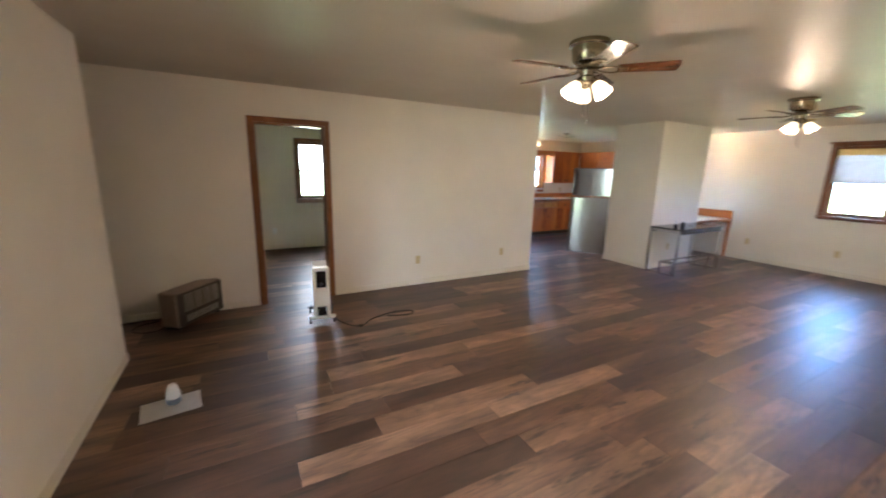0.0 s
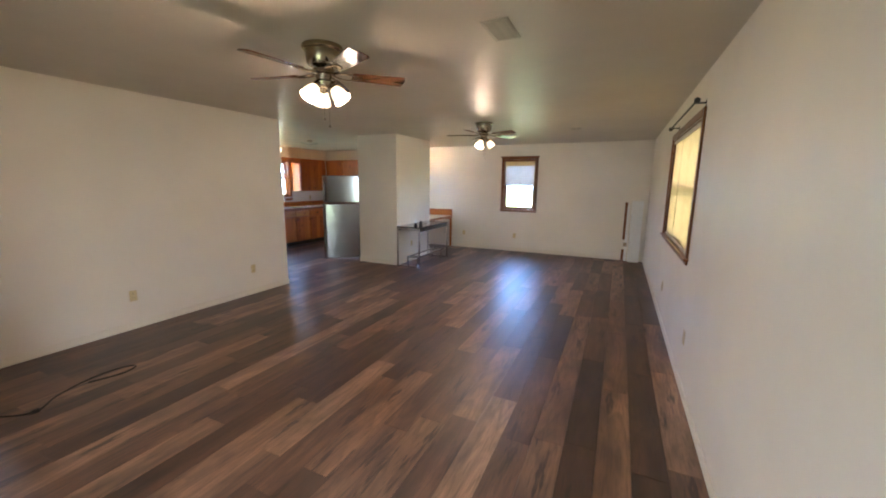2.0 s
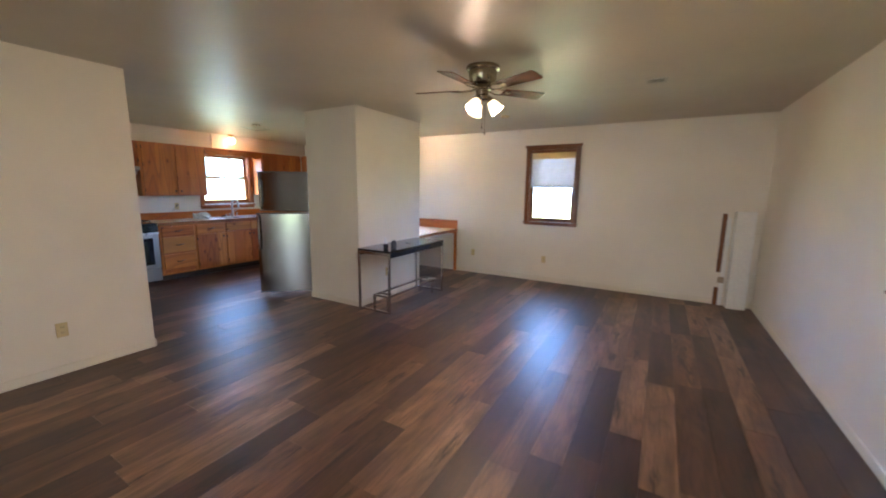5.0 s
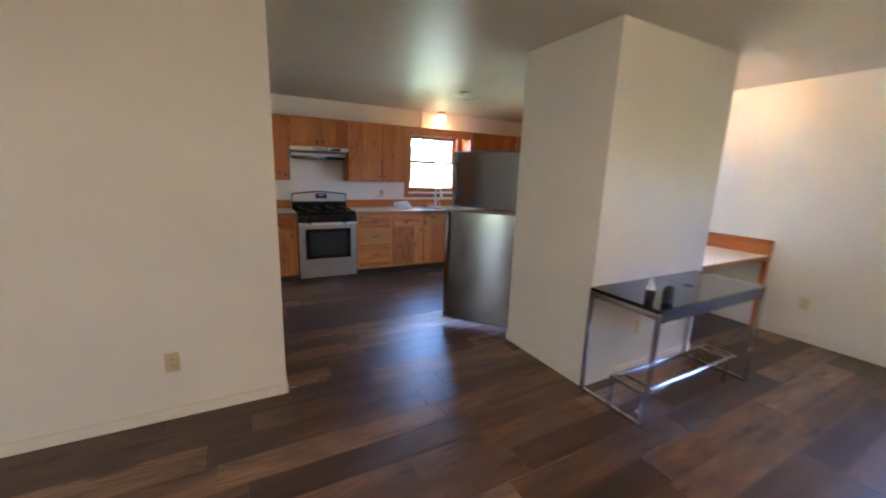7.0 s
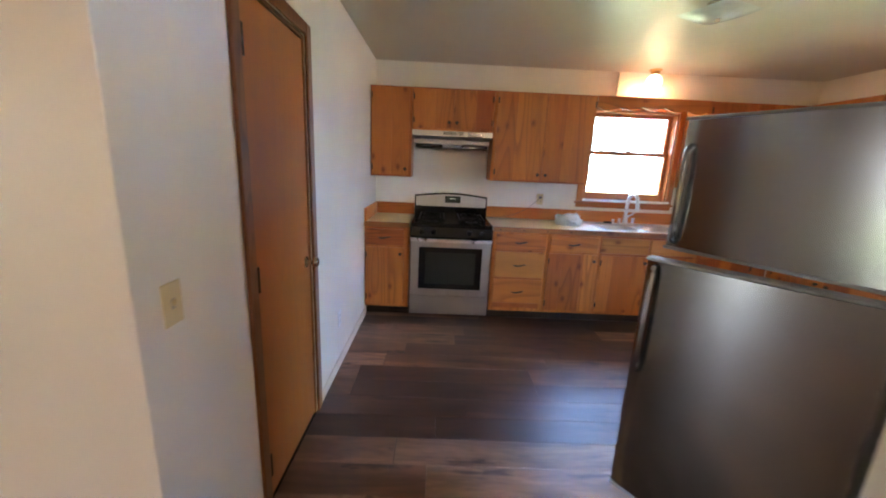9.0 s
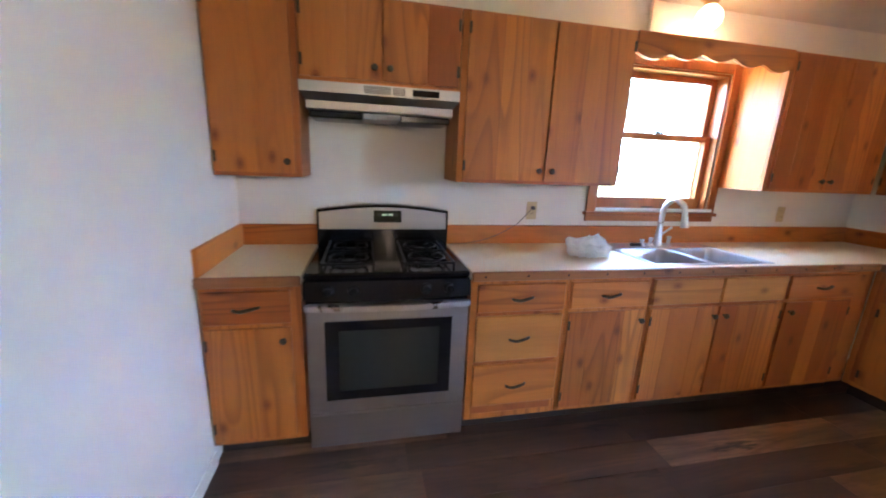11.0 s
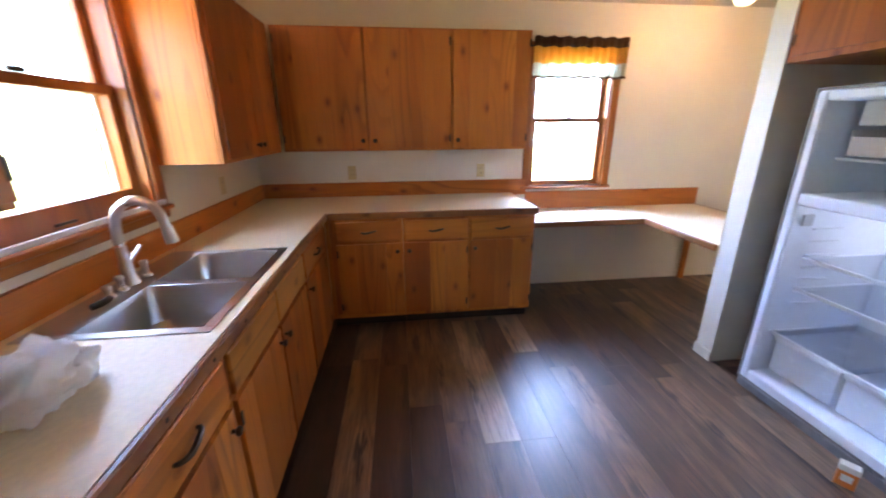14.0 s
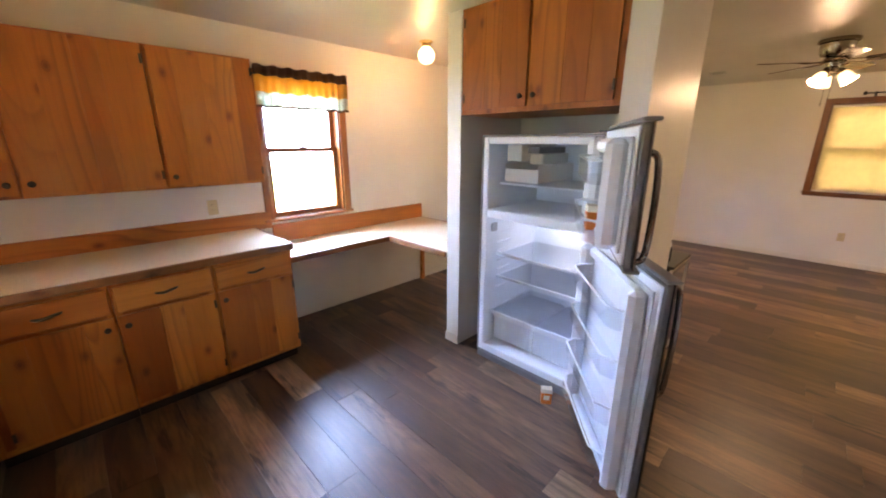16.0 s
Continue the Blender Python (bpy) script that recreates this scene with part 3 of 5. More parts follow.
def pull(parent, x, z, y):
    """A twisted bow handle."""
    bm = bmesh.new()
    pts = smoothed([(x - 0.052, y, z - 0.004), (x - 0.048, y - 0.014, z - 0.003), (x - 0.02, y - 0.022, z - 0.006), (x + 0.015, y - 0.022, z + 0.001), (x + 0.046, y - 0.014, z + 0.006), (x + 0.052, y, z + 0.004)], 4)
    n = len(pts)
    tube(bm, pts, [0.0045 + 0.0035 * math.sin(math.pi * i / (n - 1)) for i in range(n)], 8)
    part("handle", bm, PULL, parent, "dark bronze bow handle")


def cabinet(name, m, w, d, h, fronts, kick=0.0, label="", group="", sides=True):
    """Local x along the front, the front face at y = 0, the depth along +y, z up. fronts: (kind, x0, x1, z0, z1, knob side)."""
    g = thing(name, m, label, "cabinet", group)
    t = 0.018
    rows = [(0, t, 0.002, d, kick, h), (w - t, w, 0.002, d, kick, h), (t, w - t, 0.002, d, kick, kick + t), (t, w - t, d - 0.008, d, kick + t, h), (t, w - t, 0.002, d - 0.008, h - t, h)]
    for nm, r in zip(("side", "side", "bottom", "back", "top"), rows):
        part(nm, boxes(r, b=0.001), CAB_V, g)
    f = 0.032
    ring = [(0, f, -0.018, 0.001, kick, h), (w - f, w, -0.018, 0.001, kick, h), (f, w - f, -0.018, 0.001, kick, kick + f), (f, w - f, -0.018, 0.001, h - f, h)]
    part("face_frame", boxes(*ring, b=0.0015), CAB_V, g)
    part("frame_panel", boxes((f, w - f, -0.016, -0.010, kick + f, h - f)), CAB_V, g)
    if kick:
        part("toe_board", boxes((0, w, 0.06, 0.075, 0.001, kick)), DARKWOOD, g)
    for kind, x0, x1, z0, z1, side in fronts:
        bm = bmesh.new()
        y0, y1 = -0.036, -0.0185
        if kind == "door":
            p = boards(g, x0, x1, y0, y1, z0, z1)
            low = z0 + 0.055 if not kick else z1 - 0.055
            if side:
                knob(p, x1 - 0.032 if side == "r" else x0 + 0.032, low, y0)
                hx = x0 + 0.004 if side == "r" else x1 - 0.004
                for hz in (z0 + 0.07, z1 - 0.07):
                    hb = boxes((hx - 0.007, hx + 0.007, y0 - 0.003, y0 + 0.0005, hz - 0.026, hz + 0.026), b=0.001)
                    part("hinge", hb, PULL, p)
        else:
            box(bm, x0, x1, y0, y1, z0, z1, b=0.005)
            p = part("drawer", bm, CAB_L if kind == "honey_drawer" else CAB_H, g)
            if kind != "panel":
                pull(p, (x0 + x1) / 2, (z0 + z1) / 2, y0)
    return g


LIGHT = ((0.39, 0.140, 0.025), (0.49, 0.190, 0.036), (0.57, 0.240, 0.052))
CAB_L = wood("honey_fir_level", *LIGHT, "x", 0.32, True, 1.0, 0.15)
# near-black wood; on the toe boards this colour holds the recess's shade
DARKWOOD = wood("toe_shade_dark_wood", (0.02, 0.012, 0.008), (0.03, 0.018, 0.011), (0.045, 0.026, 0.015), "x", 0.6, False)
UB, UT, BT, KICK = 1.312, 2.127, 0.874, 0.10
UL, BL = "knotty fir wall cabinet with plank doors", "knotty fir base cabinet"
UG, BG = "kitchen wall cabinets", "kitchen base cabinets"
UY, BY = 7.283, 6.978       # where the carcasses' fronts stand, on the sink wall
UX, BX = 8.200, 7.892       # and on the window wall
ud, bd = YN - UY - 0.002, YN - BY - 0.002
uh = UT - UB
cabinet("wall_cabinet", pose(XK + 0.002, UY, UB), 0.388, ud, uh, [("door", 0.012, 0.362, 0.018, uh - 0.012, "r")], label=UL + ", a narrow single one", group=UG)
cabinet("wall_cabinet", pose(4.482, UY, 1.752), 0.758, ud, UT - 1.752, [("door", 0.010, 0.374, 0.018, 0.363, "r"), ("door", 0.382, 0.748, 0.018, 0.363, "l")], label=UL + ", short, above the range hood", group=UG)
cabinet("wall_cabinet", pose(5.244, UY, UB), 0.950, ud, uh, [("door", 0.030, 0.478, 0.018, uh - 0.012, "r"), ("door", 0.490, 0.940, 0.018, uh - 0.012, "l")], label=UL + ", beside the sink window", group=UG)
cabinet("wall_cabinet", pose(7.240, UY, UB), 0.935, ud, uh, [("door", 0.030, 0.455, 0.018, uh - 0.012, "r"), ("door", 0.463, 0.885, 0.018, uh - 0.012, "l")], label=UL + ", in the corner", group=UG)
E_UP = pose(UX, 7.245, UB, 0, 0, -90)
ed = XE - UX - 0.002
for a, b, s in ((0.0, 0.610, "r"), (0.612, 1.222, "l"), (1.224, 1.805, "l")):
    w = b - a
    cabinet("wall_cabinet", E_UP @ pose(a, 0, 0), w, ed, uh, [("door", 0.012, w - 0.008, 0.018, uh - 0.012, s)], label=UL + ", on the desk wall", group=UG)
# scalloped board over the sink window
bm = bmesh.new()
out, n = [(6.196, UT), (6.196, 2.035)], 48
for i in range(n + 1):
    u = i / n
    out.append((6.196 + 1.042 * u, 2.035 - 0.030 * abs(math.sin(math.pi * 5 * u)) - 0.012 * math.cos(2 * math.pi * u)))
out += [(7.238, 2.035), (7.238, UT)]
prism(bm, out, 7.250, 7.268)
solid("window_valance_board", bm, CAB_H, "scalloped fir valance board between two wall cabinets", "valance")

cabinet("base_cabinet", pose(XK + 0.002, BY, 0), 0.408, bd, BT, [("drawer", 0.012, 0.362, 0.700, 0.850, ""), ("door", 0.012, 0.362, 0.130, 0.680, "r")], KICK, BL + ", beside the range", BG)
cabinet("base_cabinet", pose(5.272, BY, 0), 0.510, bd, BT, [("drawer", 0.030, 0.490, 0.705, 0.850, ""), ("honey_drawer", 0.030, 0.490, 0.440, 0.685, ""), ("drawer", 0.030, 0.490, 0.185, 0.420, "")], KICK, BL + ", a stack of three drawers", BG)
cabinet("base_cabinet", pose(5.784, BY, 0), 0.488, bd, BT, [("drawer", 0.014, 0.466, 0.705, 0.850, ""), ("door", 0.014, 0.466, 0.130, 0.685, "r")], KICK, BL + ", one drawer over one door", BG)
g = cabinet("base_cabinet", pose(6.274, BY, 0), 0.916, bd, 0.70, [("door", 0.010, 0.450, 0.130, 0.685, "r"), ("door", 0.462, 0.906, 0.130, 0.685, "l")], KICK, "knotty fir sink cabinet with two plank doors", BG)
part("rail", boxes((0, 0.916, -0.018, 0.0, 0.702, BT), b=0.001), CAB_H, g)
for x0, x1 in ((0.010, 0.450), (0.462, 0.906)):
    part("panel", boxes((x0, x1, -0.036, -0.0185, 0.705, 0.850), b=0.005), CAB_L, g, "honey-coloured false drawer front")
cabinet("base_cabinet", pose(7.192, BY, 0), 0.680, bd, BT, [("drawer", 0.014, 0.520, 0.705, 0.850, ""), ("door", 0.014, 0.520, 0.130, 0.685, "l")], KICK, BL + ", next to the corner", BG)
E_BASE = pose(BX, 6.958, 0, 0, 0, -90)
ebd = XE - BX - 0.002
for a, b, s in ((0.0, 0.540, "r"), (0.542, 1.022, "l"), (1.024, 1.518, "l")):
    w, x0 = b - a, 0.07 if a == 0 else 0.010
    cabinet("base_cabinet", E_BASE @ pose(a, 0, 0), w, ebd, BT, [("drawer", x0, w - 0.010, 0.705, 0.850, ""), ("door", x0, w - 0.010, 0.130, 0.685, s)], KICK, BL + ", on the desk wall", BG)

# ---- worktops ----
CT0, CT1 = 0.876, 0.915
CFY, CFX = 6.930, 7.845
g = thing("worktop", pose(0, 0, 0), "L-shaped beige laminate worktop with a worn fir edge", "worktop")
SX0, SX1, SY0, SY1 = 6.325, 7.075, 7.005, 7.500
for r in ((5.267, SX0, CFY + 0.02, YN - 0.022), (SX1, XE - 0.022, CFY + 0.02, YN - 0.022), (SX0, SX1, CFY + 0.02, SY0), (SX0, SX1, SY1, YN - 0.022), (CFX + 0.02, XE - 0.022, 5.442, CFY + 0.02)):
    part("top", boxes((*r, CT0, CT1)), LAMINATE, g)
part("front_edge", boxes((5.267, CFX + 0.02, CFY, CFY + 0.0195, CT0 - 0.006, CT1 + 0.001), b=0.005), EDGE, g)
part("side_edge", boxes((CFX, CFX + 0.0195, 5.425, CFY, CT0 - 0.006, CT1 + 0.001), (CFX + 0.02, XE - 0.022, 5.425, 5.4415, CT0 - 0.006, CT1 + 0.001), b=0.005), EDGE_Y, g)
part("backsplash", boxes((5.267, XE - 0.002, YN - 0.0215, YN - 0.001, CT1 - 0.02, 1.032), b=0.003), CAB_H, g)
part("backsplash", boxes((XE - 0.0215, XE - 0.001, 5.300, YN - 0.022, CT1 - 0.02, 1.032), b=0.003), CAB_Y, g)
for x in [5.33 + 0.215 * k for k in range(12)]:
    bm = bmesh.new()
    lathe(bm, [(0, 0), (0.006, 0), (0.006, 0.0012), (0, 0.0014)], 10, pose(x, CFY, 0.894, 90))
    part("plug", bm, DARKWOOD, g)
g = thing("worktop", pose(0, 0, 0), "short beige laminate worktop between the wall and the range", "worktop")
part("top", boxes((XK + 0.022, 4.503, CFY + 0.02, YN - 0.022, CT0, CT1)), LAMINATE, g)
part("front_edge", boxes((XK + 0.002, 4.503, CFY, CFY + 0.0195, CT0 - 0.006, CT1 + 0.001), b=0.005), EDGE, g)
part("backsplash", boxes((XK + 0.002, 4.503, YN - 0.0215, YN - 0.001, CT1 - 0.02, 1.032), b=0.003), CAB_H, g)
part("backsplash", boxes((XK + 0.001, XK + 0.0215, CFY + 0.02, YN - 0.022, CT1 - 0.02, 1.032), b=0.003), CAB_Y, g)
g = thing("desk", pose(0, 0, 0), "built-in L-shaped desk with a cream laminate top and fir edge", "desk")
DZ0, DZ1, DX = 0.728, 0.760, 8.015
part("top", boxes((DX + 0.02, XE - 0.022, 4.444, 5.420, DZ0, DZ1)), LAMINATE, g)
part("top", boxes((PX1 + 0.014, XE - 0.022, 3.622, 4.444, DZ0, DZ1)), LAMINATE, g)
part("front_edge", boxes((DX, DX + 0.0195, 4.444, 5.420, DZ0 - 0.012, DZ1 + 0.001), b=0.004), EDGE_Y, g)
part("front_edge", boxes((PX1 + 0.014, DX + 0.0195, 4.4445, 4.464, DZ0 - 0.012, DZ1 + 0.001), b=0.004), EDGE, g)
part("front_edge", boxes((PX1 + 0.014, XE - 0.001, 3.602, 3.6215, DZ0 - 0.012, DZ1 + 0.001), b=0.004), EDGE, g)
part("backsplash", boxes((XE - 0.0215, XE - 0.001, 3.600, 5.298, DZ1 - 0.03, 0.915), b=0.003), CAB_Y, g)
part("leg", boxes((XE - 0.062, XE - 0.022, 3.603, 3.645, 0.001, DZ0 - 0.013), b=0.003), CAB_V, g)
part("cleat", boxes((XE - 0.04, XE - 0.001, 3.65, 5.42, DZ0 - 0.05, DZ0 - 0.001)), CAB_Y, g)

# ---- sink, faucet ----


def bowl(bm, x0, x1, y0, y1, z1, depth):
    """An open rounded basin."""
    rings = []
    for inset, z, rad in ((0.0, z1, 0.045), (0.004, z1 - 0.01, 0.045), (0.012, z1 - depth + 0.03, 0.05), (0.035, z1 - depth, 0.06), (0.10, z1 - depth - 0.004, 0.05)):
        pts = []
        a0, a1, b0, b1 = x0 + inset, x1 - inset, y0 + inset, y1 - inset
        for cx, cy, s in ((a1 - rad, b1 - rad, 0), (a0 + rad, b1 - rad, 90), (a0 + rad, b0 + rad, 180), (a1 - rad, b0 + rad, 270)):
            for k in range(6):
                a = radians(s + 18 * k)
                pts.append(bm.verts.new((cx + rad * math.cos(a), cy + rad * math.sin(a), z)))
        rings.append(pts)
    for p, q in zip(rings, rings[1:]):
        for i in range(len(p)):
            j = (i + 1) % len(p)
            bm.faces.new((p[i], p[j], q[j], q[i]))
    bm.faces.new(rings[-1])


g = thing("sink", pose(0, 0, 0), "double-bowl stainless steel kitchen sink", "sink")
z = CT1 + 0.004
part("rim", boxes((6.300, 6.335, 6.985, 7.515, CT1 + 0.0005, z), (7.065, 7.105, 6.985, 7.515, CT1 + 0.0005, z), (6.335, 7.065, 6.985, 7.020, CT1 + 0.0005, z), (6.335, 7.065, 7.375, 7.515, CT1 + 0.0005, z),
                  (6.680, 6.720, 7.020, 7.375, CT1 + 0.0005, z), b=0.0015), STEEL, g)
for x0, x1 in ((6.330, 6.685), (6.715, 7.070)):
    bm = bmesh.new()
    bowl(bm, x0, x1, 7.015, 7.380, z - 0.001, 0.17)
    p = part("bowl", bm, STEEL, g)
    bm = bmesh.new()
    lathe(bm, [(0, 0.001), (0.020, 0.001), (0.024, 0.004), (0.040, 0.003), (0.042, 0)], 18, pose((x0 + x1) / 2, 7.20, z - 0.1745))
    part("drain", bm, CHROME, p)
g = thing("faucet", pose(6.715, 7.455, CT1 + 0.0042), "brushed nickel gooseneck kitchen faucet with side sprayer", "faucet")
bm = bmesh.new()
lathe(bm, [(0, 0), (0.032, 0), (0.030, 0.012), (0.024, 0.03), (0.022, 0.07), (0.018, 0.10)], 16)
part("base", bm, SATIN, g)
bm = bmesh.new()
tube(bm, smoothed([(0, 0, 0.09), (0, 0, 0.21), (0.004, -0.02, 0.282), (0.012, -0.078, 0.315), (0.020, -0.14, 0.280), (0.022, -0.160, 0.205)], 6), 0.0175, 14)
part("spout", bm, SATIN, g)
bm = bmesh.new()
rod(bm, (0.022, -0.159, 0.215), (0.025, -0.168, 0.150), 0.019, 14, 0.023)
part("spray_head", bm, SATIN, g)
bm = bmesh.new()
tube(bm, smoothed([(0.01, 0, 0.075), (0.035, 0.0, 0.085), (0.085, -0.008, 0.125)], 4), [0.010] * 4 + [0.007] * 5, 8)
part("lever", bm, SATIN, g)
for x, hh in ((-0.13, 0.045), (-0.065, 0.055), (0.075, 0.065)):
    bm = bmesh.new()
    lathe(bm, [(0, 0), (0.022, 0), (0.020, 0.008), (0.012, 0.014), (0.011, hh - 0.02), (0.015, hh - 0.012), (0.013, hh), (0, hh + 0.002)], 14, pose(x, -0.01, 0))
    part("deck_fitting", bm, SATIN, g)
bm = bmesh.new()
tube(bm, smoothed([(-0.16, -0.035, 0.012), (-0.20, -0.045, 0.015), (-0.235, -0.03, 0.013)], 4), 0.011, 8)
part("sink_plug", bm, RUBBER, g)

# ---- crumpled plastic bag on the worktop ----
BAG = cloth("white_plastic_film", (0.88, 0.88, 0.86), (0.88, 0.88, 0.86), 0.40, 160)
bm = bmesh.new()
bmesh.ops.create_icosphere(bm, subdivisions=5, radius=1.0)
for v in bm.verts:
    p = v.co.copy()
    k = 1 + 0.42 * noise.noise(p * 1.5) + 0.24 * abs(noise.noise(p * 3.6)) + 0.12 * abs(noise.noise(p * 8.0)) + 0.05 * noise.noise(p * 17.0)
    q = Vector((p.x * 0.125 * k, p.y * 0.095 * k, p.z * 0.054 * k))
    q.z = max(-0.05, q.z + 0.02 * noise.noise(p * 3.0))
    v.co = q
low = min(v.co.z for v in bm.verts)
solid("plastic_bag", bm, BAG, "crumpled white plastic bag on the worktop by the sink", "bag", pose(6.05, 7.23, CT1 + 0.001 - low, 0, 0, 20), angle=180)

# ---- range ----
range_thing = g = thing("range", pose(4.509, 6.960, 0), "stainless steel gas range with a black cooktop", "stove")
W = 0.754
part("body", boxes((0, W, 0.03, 0.600, 0.03, 0.885), b=0.003), BLACK, g)
part("foot", boxes((0.04, 0.08, 0.08, 0.12, 0.001, 0.03)), RUBBER, g)
part("foot", boxes((W - 0.08, W - 0.04, 0.08, 0.12, 0.001, 0.03)), RUBBER, g)
part("cooktop", boxes((0, W, 0.0, 0.545, 0.886, 0.917), b=0.008), BLACK, g)
bm = bmesh.new()
v = [bm.verts.new((x, y, z)) for x in (0.0, W) for y, z in ((0.005, 0.790), (-0.020, 0.800), (-0.012, 0.884), (0.03, 0.884), (0.03, 0.790))]
for i in range(5):
    j = (i + 1) % 5
    bm.faces.new((v[i], v[j], v[5 + j], v[5 + i]))
bm.faces.new(v[:5]), bm.faces.new(v[5:])
panel = part("control_panel", bm, BLACK, g)
for x in (0.105, 0.215, 0.540, 0.650):
    bm = bmesh.new()
    lathe(bm, [(0, 0), (0.026, 0), (0.025, 0.006), (0.019, 0.010), (0.017, 0.026), (0, 0.028)], 18, pose(x, -0.017, 0.842, 85))
    box(bm, x - 0.004, x + 0.004, -0.050, -0.042, 0.826, 0.862, b=0.002)
    part("knob", bm, IRON, panel, "black burner knob")
door = part("oven_door", boxes((0.006, W - 0.006, -0.022, 0.028, 0.235, 0.770), b=0.006), STEEL, g, "brushed steel oven door")
part("window_border", boxes((0.085, W - 0.085, -0.0255, -0.0215, 0.300, 0.700), b=0.0015), BLACK, door)
part("window", boxes((0.145, W - 0.145, -0.0275, -0.0258, 0.350, 0.655), b=0.0006), DARKGLASS, door)
bm = bmesh.new()
bar = [(x, -0.040 - 0.026 * (1 - (2 * x / W - 1) ** 2)) for x in [0.004 + (W - 0.008) * i / 18 for i in range(19)]]
sect = ((0.018, 0.752), (0.002, 0.756), (0.0, 0.766), (0.002, 0.780), (0.018, 0.785))
rows = [[bm.verts.new((x, y + dy, z)) for dy, z in sect] for x, y in bar]
for a, b in zip(rows, rows[1:]):
    for k in range(5):
        bm.faces.new((a[k], a[(k + 1) % 5], b[(k + 1) % 5], b[k]))
bm.faces.new(rows[0]), bm.faces.new(rows[-1])
for x in (0.045, W - 0.045):
    box(bm, x - 0.02, x + 0.02, -0.040, -0.0225, 0.756, 0.768, b=0.002)
part("handle", bm, SATIN, door, "bowed satin steel handle")
part("drawer", boxes((0.006, W - 0.006, -0.020, 0.028, 0.045, 0.226), b=0.006), STEEL, g, "brushed steel bottom drawer")
back = bmesh.new()
out = [(0, 0.905), (W, 0.905), (W, 1.125)] + [(W - W * i / 16, 1.125 + 0.032 * math.sin(math.pi * i / 16)) for i in range(1, 16)] + [(0, 1.125)]
prism(back, out, 0.547, 0.605)
guard = part("backguard", back, BLACK, g)
fr = bmesh.new()
out = [(0.012, 1.015), (W - 0.012, 1.015), (W - 0.012, 1.112)] + [(W - 0.012 - (W - 0.024) * i / 16, 1.112 + 0.030 * math.sin(math.pi * i / 16)) for i in range(1, 16)] + [(0.012, 1.112)]
prism(fr, out, 0.541, 0.5468)
part("fascia", fr, STEEL, guard, "brushed steel fascia")
clock = part("clock", boxes((0.315, 0.475, 0.538, 0.5408, 1.055, 1.125), b=0.002), DARKGLASS, guard, "black oven clock")
bm = boxes((0.335, 0.455, 0.5368, 0.5378, 1.090, 1.112))
part("display", bm, plain("grey_display", (0.04, 0.045, 0.04), 0.2), clock)
bm = boxes(*[(x, x + 0.010, 0.5360, 0.5366, 1.096, 1.106) for x in (0.365, 0.380, 0.399, 0.414)])
part("digits", bm, lamp_glass("green_clock_light", (0.15, 1.0, 0.25), 0.10), clock, "glowing green clock digits")
for cx in (0.19, 0.565):
    for cy in (0.15, 0.40):
        bm = bmesh.new()
        lathe(bm, [(0, 0.9175), (0.060, 0.9175), (0.056, 0.922), (0.038, 0.926), (0.036, 0.934), (0, 0.936)], 20, pose(cx, cy, 0))
        part("burner", bm, IRON, g)
    bm = bmesh.new()
    for a in (-0.115, 0.115):
        box(bm, cx + a - 0.005, cx + a + 0.005, 0.03, 0.52, 0.945, 0.955, b=0.002)
    for y in (0.03, 0.275, 0.51):
        box(bm, cx - 0.115, cx + 0.115, y - 0.005, y + 0.005, 0.945, 0.955, b=0.002)
    for cy in (0.15, 0.40):
        tube(bm, [(cx + 0.088 * math.cos(radians(15 * q)), cy + 0.088 * math.sin(radians(15 * q)), 0.951) for q in range(25)], 0.0055, 6)
        for k in range(4):
            a = radians(45 + 90 * k)
            tube(bm, [(cx + 0.125 * math.cos(a), cy + 0.115 * math.sin(a), 0.950), (cx + 0.035 * math.cos(a), cy + 0.035 * math.sin(a), 0.952)], 0.0048, 6)
    for a in (-0.115, 0.115):
        for y in (0.035, 0.505):
            rod(bm, (cx + a, y, 0.9172), (cx + a, y, 0.947), 0.006, 8)
    part("grate", bm, IRON, g, "cast iron grate")

# ---- range hood ----
g = thing("range_hood", pose(4.484, 7.240, 1.596), "stainless steel under-cabinet range hood", "range hood")
bm = bmesh.new()
rings = []
for y, z, inset in ((0.331, 0.155, 0.0), (0.0, 0.155, 0.0), (0.0, 0.108, 0.0), (0.052, 0.076, 0.022), (0.056, 0.042, 0.022), (0.066, 0.036, 0.024), (0.331, 0.036, 0.024)):
    rings.append((bm.verts.new((inset, y, z)), bm.verts.new((0.754 - inset, y, z))))
for (a, b), (c, d) in zip(rings, rings[1:]):
    bm.faces.new((a, b, d, c))
bm.faces.new([p for p, q in rings]), bm.faces.new([q for p, q in rings])
part("shell", bm, STEEL, g)
for x0, x1 in ((0.030, 0.285), (0.470, 0.724)):
    part("filter", boxes((x0, x1, 0.075, 0.325, 0.002, 0.0355), b=0.006), BLACK, g, "black grease filter tray")
part("light_lens", boxes((0.287, 0.468, 0.075, 0.325, 0.006, 0.0355), b=0.004), plain("frosted_lens", (0.22, 0.215, 0.21), 0.35), g, "grey light lens")
for x0 in (0.290, 0.425):
    bm = bmesh.new()
    for i in range(5):
        box(bm, x0, x0 + (0.125 if x0 < 0.4 else 0.06), -0.0015, -0.0004, 0.116 + 0.007 * i, 0.120 + 0.007 * i)
    part("vent_slots", bm, RUBBER, g)
part("switch_panel", boxes((0.520, 0.650, -0.004, -0.0005, 0.116, 0.146), b=0.001), BLACK, g, "black switch panel")

